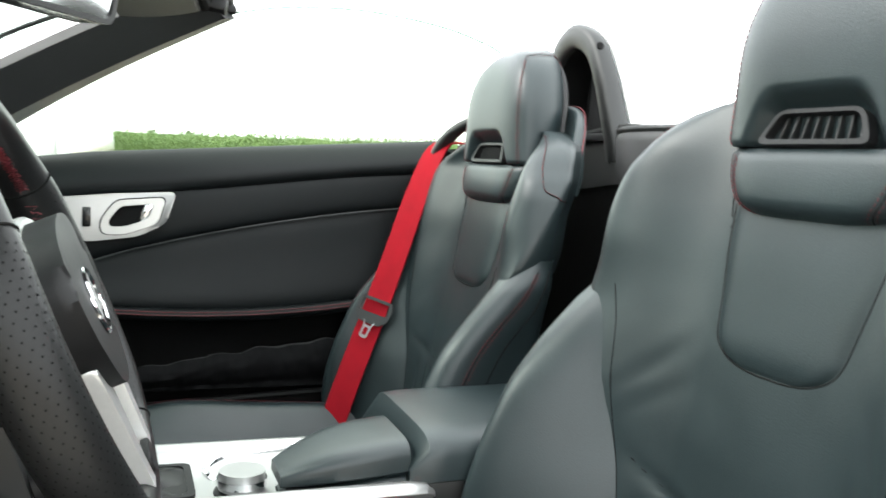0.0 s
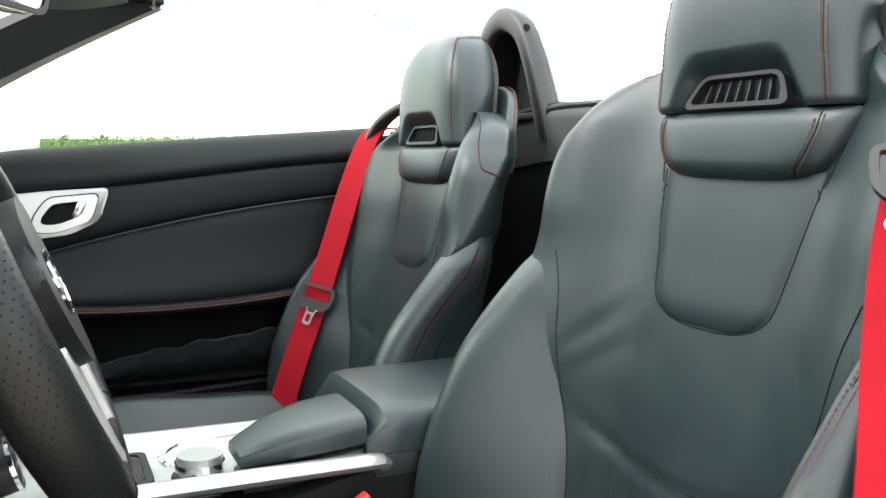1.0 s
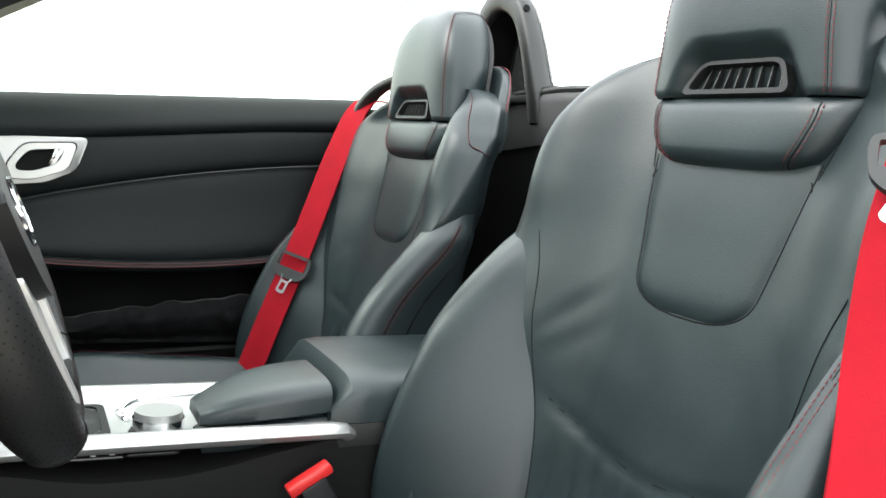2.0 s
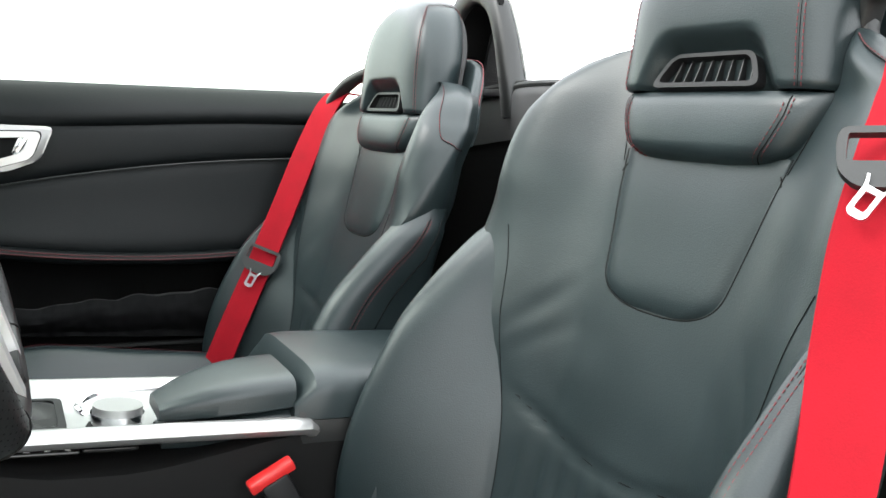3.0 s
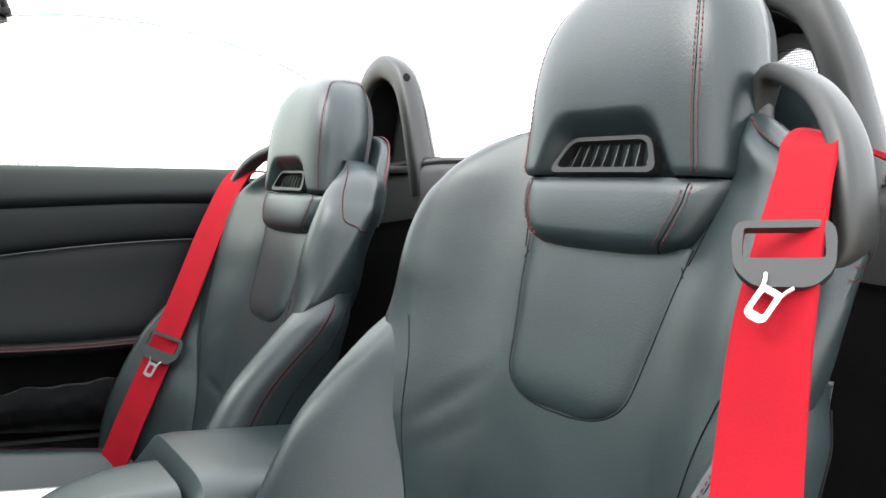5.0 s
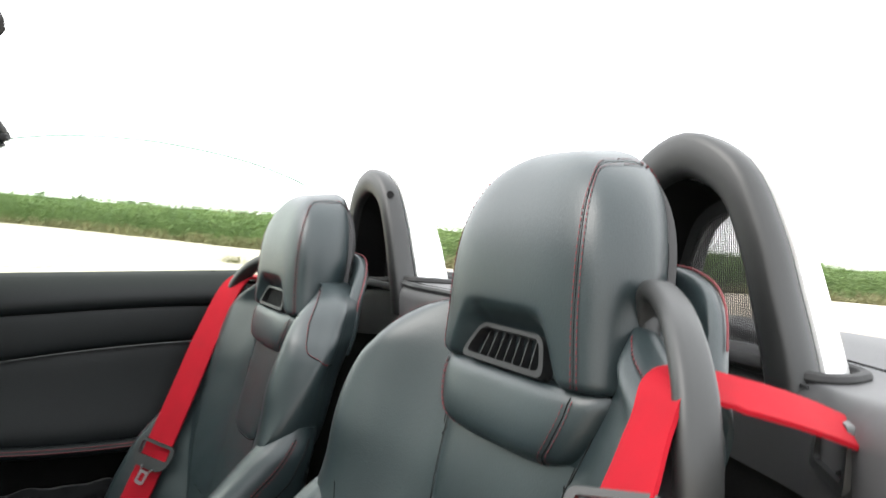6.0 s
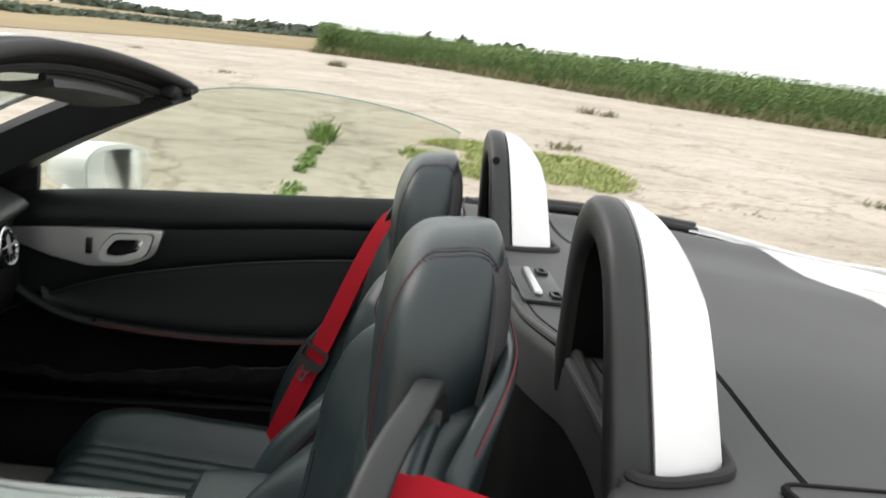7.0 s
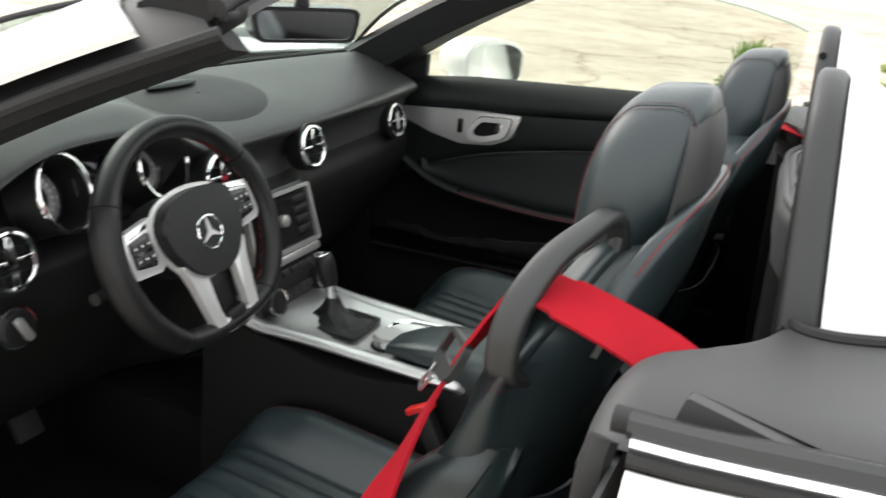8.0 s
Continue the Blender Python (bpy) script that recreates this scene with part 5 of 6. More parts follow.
# spokes: two side spokes with keypads, twin lower spoke
for s in (-1, 1):
    sp = rounded([(s * 0.066, 0.052), (s * 0.138, 0.042), (s * 0.149, 0.014), (s * 0.138, -0.018), (s * 0.078, -0.024), (s * 0.072, 0.01)], 0.008)
    arm = part("side_spoke", prism(sp, 0.016, WM @ Matrix.Translation((0, 0, -0.010)), 0.004), SILVER, wheel, "silver side spoke with keypad")
    kp = rounded([(s * 0.088, 0.036), (s * 0.126, 0.030), (s * 0.127, -0.006), (s * 0.090, -0.012)], 0.005)
    part("keypad", prism(kp, 0.004, WM @ Matrix.Translation((0, 0, 0.005)), 0.001), GLOSS_BLACK, arm)
    part("keypad_strip", prism(rounded([(s * 0.086, 0.046), (s * 0.126, 0.039), (s * 0.126, 0.034), (s * 0.086, 0.040)], 0.001), 0.003, WM @ Matrix.Translation((0, 0, 0.005)), 0.0008), CHROME, arm)
    for r in range(2):
        for c in range(3):
            part("key", rbox((0.010, 0.013, 0.002), WM @ Matrix.Translation((s * (0.0945 + 0.0125 * c), 0.021 - 0.018 * r, 0.0095)), 0.0008), SOFT_PLASTIC, arm)
            part("key_mark", rbox((0.003, 0.003, 0.0006), WM @ Matrix.Translation((s * (0.0945 + 0.0125 * c), 0.021 - 0.018 * r, 0.0107)), 0.0001, 1), WHITE_MARK, arm)
    # each lower spoke flares out of the trim under the boss
    lo = rounded([(s * 0.030, -0.052), (s * 0.058, -0.034), (s * 0.070, -0.026), (s * 0.060, -0.060), (s * 0.048, -0.128), (s * 0.040, -0.142), (s * 0.022, -0.142), (s * 0.030, -0.110)], 0.006)
    part("lower_spoke", prism(lo, 0.014, WM @ Matrix.Translation((0.006, 0, 0.004)), 0.003), SILVER, wheel, "silver lower spoke")
part("spoke_bridge", prism(rounded([(-0.032, -0.126), (0.032, -0.126), (0.034, -0.146), (-0.034, -0.146)], 0.006), 0.012, WM @ Matrix.Translation((0.006, 0, 0.005)), 0.003), SILVER, wheel)
part("spoke_infill", prism(rounded([(-0.038, -0.045), (0.038, -0.045), (0.028, -0.130), (-0.028, -0.130)], 0.008), 0.006, WM @ Matrix.Translation((0.006, 0, -0.010)), 0.002), DARK_PLASTIC, wheel)
part("bridge_plug", prism(rounded([(-0.020, -0.118), (0.020, -0.118), (0.018, -0.134), (-0.018, -0.134)], 0.006), 0.006, WM @ Matrix.Translation((0.006, 0, 0.0135)), 0.002), DARK_PLASTIC, wheel)
part("boss_trim", tube([WM @ V(x * 1.025, y * 1.03, 0.002) for x, y in hub], 0.0045, 8, closed=True), SILVER, wheel, "silver trim round the boss")
part("column", tube([WM @ V(0, 0, -0.05), WM @ V(0, -0.002, -0.20)], 0.042, 16), DARK_PLASTIC, wheel)
part("stalk", tube([WM @ V(-0.04, -0.02, -0.08), WM @ V(-0.11, -0.03, -0.075), WM @ V(-0.145, -0.03, -0.07)], 0.009, 10), DARK_PLASTIC, wheel)
part("ignition", disc(0.018, 0.02, axes(V(-0.70, -0.19, 0.74), (0, 1, 0), (0, 0, 1), (1, 0, 0)), 20, 0.003), CHROME, wheel)
# pedals
for py, pz in ((-0.40, 0.34), (-0.28, 0.35)):
    ped = thing("pedal", "black rubber pedal in the dark footwell", "pedal", "pedals")
    part("pedal_plate", rbox((0.02, 0.055, 0.08), Matrix.Translation((-1.01, py, pz)) @ pose(0, 0, 0, 0, -30, 0), 0.006), RUBBER, ped)
    part("pedal_arm", tube([V(-1.015, py, pz + 0.02), V(-1.045, py, pz + 0.14), V(-1.055, py, pz + 0.24)], 0.008, 8), DARK_PLASTIC, ped)


# Rear deck with the roll hoops
deck = thing("rear_deck", "grey soft-touch deck behind the seats with panel gaps", "rear deck")


def deck_z(x, y):
    a = abs(y)
    return 0.997 - 0.022 * sstep(0.2, 0.5, a) + 0.010 * sstep(0.52, 0.66, a) - 0.030 * sstep(0.665, 0.74, a) ** 1.5 - 0.02 * sstep(0.45, 0.8, x)


DECK_EDGE = [(0.0, 0.142), (0.12, 0.148), (0.20, 0.168), (0.26, 0.189), (0.37, 0.199), (0.45, 0.192), (0.51, 0.174), (0.58, 0.127), (0.635, 0.090), (0.70, 0.082)]


def deck_front(y):
    return curve1(DECK_EDGE, abs(y)) - 0.026 * sstep(-0.1, 0.25, y) * sstep(0.66, 0.56, y)


def gap_x(y):
    """The gap between the deck's two panels, a little askew."""
    return 0.331 - 0.042 * y


def deck_row(y):
    f = deck_front(y)
    zt = deck_z(f, y)
    row = [V(f + 0.006, y, zt - 0.085)]
    r = lerp(0.022, 0.030, sstep(0.5, 0.6, abs(y)))
    for k in range(9):
        a = math.pi / 2 * k / 8
        row.append(V(f + r - r * math.cos(a), y, zt - r + r * math.sin(a)))
    for x in span(f + 0.06, gap_x(y) - 0.003, 8):
        row.append(V(x, y, deck_z(x, y)))
    row.append(V(gap_x(y) - 0.003, y, deck_z(gap_x(y), y) - 0.02))
    return row


part("rear_wall", loft([[V(deck_front(y) + 0.045, y, 0.30), V(deck_front(y) + 0.025, y, 0.60), V(deck_front(y) + 0.010, y, deck_z(0.2, y) - 0.080)] for y in span(-0.735, 0.735, 90)], closed=False), CARPET, deck, "black carpeted wall behind the seats")
part("edge_welt", tube([V(deck_front(y) + 0.007, y, deck_z(deck_front(y), y) - 0.003) for y in span(-0.50, 0.50, 70)], 0.0048, 8, taper=lambda t: min(1.0, 0.2 + 8 * t, 0.2 + 8 * (1 - t))), SOFT_PLASTIC, deck, "rounded black edge of the deck")
part("edge_groove", tube([V(deck_front(y) + 0.021, y, deck_z(deck_front(y), y) - 0.0002) for y in span(-0.50, 0.50, 70)], 0.0014, 6), SEAM_DARK, deck)
part("front_panel", loft([deck_row(y) for y in span(-0.735, 0.735, 90)], closed=False), DECK_SKIN, deck, "grey soft deck panel")


def lid_end(y):
    return 0.786 - 0.06 * (abs(y) / 0.76) ** 6


def lid_pt(y, v):
    x = lerp(gap_x(y) + 0.003, lid_end(y), v)
    return V(x, y, deck_z(x, y) + 0.001)


lid_rows = []
for y in span(-0.735, 0.735, 60):
    lid_rows.append([V(gap_x(y) + 0.003, y, deck_z(gap_x(y), y) - 0.02)] + [lid_pt(y, v) for v in span(0, 1, 14)] + [lid_pt(y, 1) + V(0.004, 0, -0.02)])
part("rear_panel", loft(lid_rows, closed=False), DECK_SKIN, deck, "grey soft rear panel")
part("gap_floor", sheet(lambda y, v: V(gap_x(y) - 0.02 + 0.04 * v, y, deck_z(gap_x(y), y) - 0.022), span(-0.73, 0.73, 30), span(0, 1, 2), 0.004), SEAM_DARK, deck)
for s in (-1,):
    fl = rounded([(x, s * y) for x, y in ((0.322, 0.485), (0.50, 0.478), (0.525, 0.60), (0.40, 0.615), (0.337, 0.572))], 0.015)
    bm = prism(fl, 0.004, None, 0.0015)
    for v in bm.verts:
        v.co.z += deck_z(v.co.x, v.co.y) + 0.001
    flap = part("hinge_flap", bm, DECK_SKIN, deck)
    part("flap_gap", tube([V(x, y, deck_z(x, y) + 0.003) for x, y in fl], 0.004, 6, closed=True), SEAM_DARK, flap)
# wind-stop clip between the hoops
clip = thing("wind_stop_clip", "black wind-deflector clip plate with chrome lever on the deck", "clip")
cpm = Matrix.Translation((0.188, 0.0, deck_z(0.2, 0) + 0.0015))
part("clip_plate", prism(rounded([(-0.028, -0.085), (0.03, -0.085), (0.03, 0.085), (-0.028, 0.085)], 0.012), 0.004, cpm, 0.0015), SOFT_PLASTIC, clip)
part("clip_lever", rbox((0.012, 0.13, 0.008), cpm @ Matrix.Translation((-0.006, 0.0, 0.007)), 0.004), STEEL, clip)
for a, b in ((0.016, 0.06), (0.018, -0.06)):
    part("clip_eye", ring_plate(rounded([(-0.008, -0.014), (0.008, -0.014), (0.008, 0.014), (-0.008, 0.014)], 0.003), rounded([(-0.004, -0.009), (0.004, -0.009), (0.004, 0.009), (-0.004, 0.009)], 0.002), 0.004, cpm @ Matrix.Translation((a, b, 0.004))), DARK_PLASTIC, clip)
# belt outlets on the quarter trims
for s in (-1, 1):
    ob = thing("belt_outlet", "black belt outlet frame in the rear quarter trim", "belt outlet", "belt outlets")
    om = axes(V(deck_front(s * 0.565) + 0.012, s * 0.565 + s * 0.009, 0.944), (-0.60, s * 0.80, 0), (0, 0, 1), (-0.80, -s * 0.60, 0))
    part("outlet_frame", ring_plate(rounded([(-0.05, -0.024), (0.05, -0.024), (0.05, 0.021), (-0.03, 0.021)], 0.01), rounded([(-0.038, -0.017), (0.042, -0.017), (0.042, 0.015), (-0.026, 0.015)], 0.007), 0.018, om), SOFT_PLASTIC, ob)
    part("outlet_hole", prism(rounded([(-0.038, -0.017), (0.042, -0.017), (0.042, 0.015), (-0.026, 0.015)], 0.007), 0.002, om @ Matrix.Translation((0, 0, 0.011)), 0), SEAM_DARK, ob)


# Roll hoops
def hoop_arc(half, z0, z1, n=41):
    """(dy, z) along an arch that narrows towards its top, from foot to foot."""
    h = z1 - z0
    keys = [(1.0, 0.0), (0.925, 0.20), (0.81, 0.43), (0.68, 0.66), (0.45, 0.89), (0.0, 1.0)]
    pts = [(-half * a, 0, z0 + h * f) for a, f in keys] + [(half * a, 0, z0 + h * f) for a, f in keys[-2::-1]]
    line = spline(pts, 12)
    out = []
    for k in range(n):
        p = line[round((len(line) - 1) * k / (n - 1))]
        out.append((p.x, p.z))
    return out


def roll_hoop(side):
    hoop = thing("roll_hoop", "black roll hoop with white painted rear cover and mesh screen", "roll hoop", "roll hoops")
    cy = 0.350 if side < 0 else 0.362
    sh = 0.0 if side < 0 else -0.030
    N = 41
    out, inn = hoop_arc(0.147 if side < 0 else 0.140, 0.945, 1.179 if side < 0 else 1.168, N), hoop_arc(0.108 if side < 0 else 0.100, 0.945, 1.138 if side < 0 else 1.128, N)

    def front_x(z):
        return lerp(0.180, 0.162, (z - 0.97) / 0.21) + sh

    def depth(z):
        return lerp(0.040, 0.030, (z - 0.97) / 0.21)

    rings = []
    for k in range(N):
        (yo, zo), (yi, zi) = out[k], inn[k]
        sec = []
        for j in range(16):
            g = 2 * math.pi * j / 16
            f = 0.5 + 0.5 * math.copysign(abs(math.cos(g)) ** 0.6, math.cos(g))
            zz = lerp(zi, zo, f)
            dx = depth(zz) * (0.5 + 0.5 * math.copysign(abs(math.sin(g)) ** 0.6, math.sin(g)))
            sec.append(V(front_x(zz) + dx, side * (cy + lerp(yi, yo, f)), zz))
        rings.append(sec)
    part("hoop_frame", loft(rings), SOFT_PLASTIC, hoop)
    # white cover: a band behind the arch, sloping down to the rear
    rows = []
    for k in range(N):
        (yo, zo), (yi, zi) = out[k], inn[k]
        x0 = front_x(zo) + depth(zo)
        row = []
        for v, k in [(v, 0.99) for v in span(0, 1, 9)] + [(v, 0.92) for v in span(1, 0, 9)]:
            fall = (0.005 * v + 0.045 * v ** 2.2) * (zo - 0.945) / 0.23
            row.append(V(x0 + 0.068 * v, side * (cy + yo * (k - 0.22 * v ** 1.6)), 0.945 + (zo - 0.945) * (1.0 if k > 0.95 else 0.965) - 0.002 - fall))
        rows.append(row)
    part("rear_cover", loft(rows), WHITE_PAINT, hoop, "white painted rear cover")
    # gasket at the foot
    foot = rounded([(0.196, -0.148), (0.228, -0.150), (0.290, -0.122), (0.297, 0), (0.290, 0.122), (0.228, 0.150), (0.196, 0.148)], 0.02)
    part("foot_gasket", tube([V(x + sh, side * (cy + y), deck_z(x, cy + y) + 0.002) for x, y in foot], 0.006, 8, closed=True), RUBBER, hoop)
    part("bolt_cap", disc(0.006, 0.002, axes(V(0.176 + sh, side * (cy - 0.079), 1.125), (1, 0, 0), (0, 0.3, 1), (0, -side, 0.3)), 14), SEAM_DARK, hoop)
    # dark lining of the tunnel, from the arch back to the screen
    rows = []
    for k in range(N):
        yi, zi = inn[k]
        rows.append([V(lerp(front_x(zi) + 0.012, 0.252 + sh - 0.10 * (zi - 0.975), v), side * (cy + yi * lerp(0.995, 0.90, v)), zi - 0.002 - 0.012 * v * (zi - 0.945) / 0.19) for v in span(0, 1, 6)])
    part("tunnel_lining", loft(rows, closed=False), TRIM_BLACK, hoop, "dark inner lining of the hoop")
    # screen
    pan = [(y * 0.93, z - 0.004) for y, z in hoop_arc(0.104, 0.965, 1.128, 31)]
    inner = [(y * 0.86, lerp(0.99, z, 0.90)) for y, z in pan]
    fr = ring_plate(pan, inner, 0.006)
    for v in fr.verts:
        y, z, d = v.co
        v.co = V(0.246 + sh + d - 0.10 * (z - 0.975), side * (cy + y), z)
    screen = part("mesh_frame", fr, SOFT_PLASTIC, hoop)
    bm = bmesh.new()
    ymax, zlo, zhi = 0.080, 0.98, 1.120
    arch = hoop_arc(0.092, 0.965, 1.120, 41)[:21]
    def strip_box(p, q, w):
        d = (q - p).normalized()
        n = V(1, 0, 0.10).normalized()
        s = d.cross(n).normalized() * w
        n = n * w
        vs = [bm.verts.new(c) for c in (p - s - n, p + s - n, p + s + n, p - s + n, q - s - n, q + s - n, q + s + n, q - s + n)]
        for f in ((0, 1, 5, 4), (1, 2, 6, 5), (2, 3, 7, 6), (3, 0, 4, 7)):
            bm.faces.new([vs[i] for i in f])
    def mp(y, z):
        return V(0.249 + sh - 0.10 * (z - 0.975), side * (cy + y), z)
    for k in range(65):
        y = lerp(-ymax, ymax, k / 64)
        top = max(zlo + 0.01, curve1(arch, -abs(y)))
        strip_box(mp(y, zlo), mp(y, top), 0.00045)
    for k in range(58):
        z = lerp(zlo, zhi, k / 57)
        w = -curve1([(b, a) for a, b in arch], z)
        strip_box(mp(-w, z), mp(w, z), 0.00045)
    part("mesh_screen", bm, DARK_PLASTIC, screen, "fine black wire mesh")
    part("screen_ledge", rbox((0.075, 0.20, 0.012), Matrix.Translation((0.222 + sh, side * cy, 0.984)), 0.004), DECK_SKIN, hoop)
    return hoop


roll_hoop(-1)
roll_hoop(1)

# Car body
body = car
part("floor_pan", rbox((2.0, 1.42, 0.03), Matrix.Translation((-0.45, 0, 0.14)), 0.01), CARPET, body)
part("tunnel", rbox((1.6, 0.20, 0.20), Matrix.Translation((-0.35, 0, 0.25)), 0.03), CARPET, body)
part("bulkhead", rbox((0.04, 1.46, 0.66), Matrix.Translation((0.26, 0, 0.48)), 0.01), CARPET, body)
part("firewall", rbox((0.04, 1.36, 0.62), Matrix.Translation((-1.12, 0, 0.46)), 0.01), CARPET, body)


for ks in (-1, 1):
    part("kick_panel", rbox((0.30, 0.02, 0.72), Matrix.Translation((-0.99, ks * 0.672, 0.52)), 0.005), TRIM_BLACK, body)


def flank(side, x0, x1, n, arch):
    """Body side with a wheel arch centred on arch."""
    def fn(x, v):
        top = 0.966 + 0.026 * sstep(0.1, 0.35, x) - 0.058 * sstep(0.5, 1.05, x) - 0.04 * sstep(1.0, 1.7, x) - 0.02 * sstep(-0.8, -1.0, x) - 0.17 * sstep(-1.2, -2.0, x)
        low = 0.20
        d = abs(x - arch)
        if d < 0.345:
            low = max(low, 0.31 + math.sqrt(0.345 ** 2 - d * d) * 0.98)
        z = lerp(top, min(low, top - 0.05), v)
        tuck = 0.14 * sstep(1.1, 1.75, x) + 0.17 * sstep(-1.3, -1.95, x)
        y = 0.775 + 0.115 * math.sin(0.5 * math.pi * min(1.0, v * 1.8)) - tuck
        return V(x, side * y, z)
    return sheet(fn, span(x0, x1, n), span(0, 1, 14), 0.004)


for s in (-1, 1):
    part("rear_wing", flank(s, 0.122, 1.75, 50, 0.92), WHITE_PAINT, body)
    part("front_wing", flank(s, -2.0, -0.94, 44, -1.51), WHITE_PAINT, body)
    part("sill", rbox((1.12, 0.14, 0.16), Matrix.Translation((-0.38, s * 0.80, 0.24)), 0.03), WHITE_PAINT, body)
    part("sill_cover", rbox((1.10, 0.10, 0.02), Matrix.Translation((-0.38, s * 0.745, 0.325)), 0.006), SOFT_PLASTIC, body)
    # top of the quarter: deck roll, seal, bright strip
    def line_z(x):
        return (0.989 if s < 0 else 0.968) + 0.020 * sstep(0.1, 0.35, x) - 0.025 * sstep(0.4, 0.9, x)
    part("quarter_seal", tube([V(x, s * 0.748, line_z(x) - 0.004) for x in span(0.105, 0.66, 16)], 0.010, 10, flat=0.9), RUBBER, body)
    part("belt_moulding", tube([V(x, s * 0.772, line_z(x) - 0.004) for x in span(0.122, 0.66, 16)], 0.0055, 8, flat=1.0), CHROME, body, "bright belt-line moulding")
    part("moulding_gap", tube([V(x, s * 0.774, line_z(x) - 0.014) for x in span(0.122, 0.66, 16)], 0.006, 8), RUBBER, body)
    part("moulding_base", tube([V(x, s * 0.765, line_z(x) + 0.004) for x in span(0.118, 0.66, 16)], 0.009, 8), SOFT_PLASTIC, body)
    part("seal_block", prism(rounded([(0.140, 0.0), (0.235, 0.006), (0.146, 0.024)], 0.003), 0.012, axes(V(0, s * 0.742, line_z(0.14) - 0.004), (1, 0, 0), (0, 0, 1), (0, -s, 0)), 0.003), DECK_SKIN, body, "grey end block of the roof seal")
    part("jamb", sheet(lambda y, v: V(0.112 + 0.03 * v, s * y, lerp(0.95, 0.25, v)), span(0.60, 0.87, 6), span(0, 1, 8), 0.004), SOFT_PLASTIC, body)
    part("jamb_seal", tube(spline([(0.10, s * 0.742, 0.965), (0.098, s * 0.752, 0.94), (0.10, s * 0.76, 0.88), (0.108, s * 0.765, 0.78), (0.12, s * 0.76, 0.60), (0.125, s * 0.74, 0.35)], 6), 0.011, 8, flat=0.8), RUBBER, body)
    part("shoulder", sheet(lambda x, v: V(x, s * lerp(0.73, 0.778, v), 0.980 - 0.010 * v - 0.055 * sstep(0.55, 1.05, x) - 0.04 * sstep(1.0, 1.7, x)), span(0.64, 1.72, 30), span(0, 1, 4), 0.004), WHITE_PAINT, body)
    for wx in (-1.51, 0.92):
        wh = part("wheel", tube([V(wx, s * 0.68, 0.32), V(wx, s * 0.70, 0.32), V(wx, s * 0.86, 0.32), V(wx, s * 0.88, 0.32)], 0.32, 36, taper=lambda t: 1.0 if 0.1 < t < 0.9 else 0.95), TYRE, body)
        part("rim_disc", disc(0.22, 0.01, axes(V(wx, s * 0.878, 0.32), (1, 0, 0), (0, 0, 1), (0, s, 0)), 36, 0.003), SATIN, wh)


def boot_pt(u, v):
    y = u * 0.742
    x0 = lid_end(y) + 0.008
    x = lerp(x0, 1.72 - 0.12 * u * u, v)
    z0 = deck_z(x0, y)
    return V(x, y, lerp(z0, 0.86, v) + 0.012 * math.sin(math.pi * v) - 0.02 * v * v)


part("boot_lid", sheet(boot_pt, span(-1, 1, 40), span(0, 1, 20), 0.004), WHITE_PAINT, body)
part("tail", sheet(lambda u, v: V(1.725 - 0.12 * u * u + 0.05 * math.sin(math.pi * v), u * 0.76, lerp(0.84, 0.2, v)), span(-1, 1, 20), span(0, 1, 10), 0.004), WHITE_PAINT, body)
part("bonnet", sheet(lambda u, v: V(lerp(-1.01 + 0.09 * u * u, -2.02 + 0.16 * u * u, v), u * 0.76, lerp(0.935, 0.76, v ** 2) + 0.035 * (1 - u * u) * math.sin(math.pi * min(1, 0.25 + 0.7 * v))), span(-1, 1, 30), span(0, 1, 20), 0.004), WHITE_PAINT, body)
part("nose", sheet(lambda u, v: V(-2.03 + 0.16 * u * u - 0.05 * math.sin(math.pi * v), u * 0.76, lerp(0.76, 0.2, v)), span(-1, 1, 20), span(0, 1, 10), 0.004), WHITE_PAINT, body)


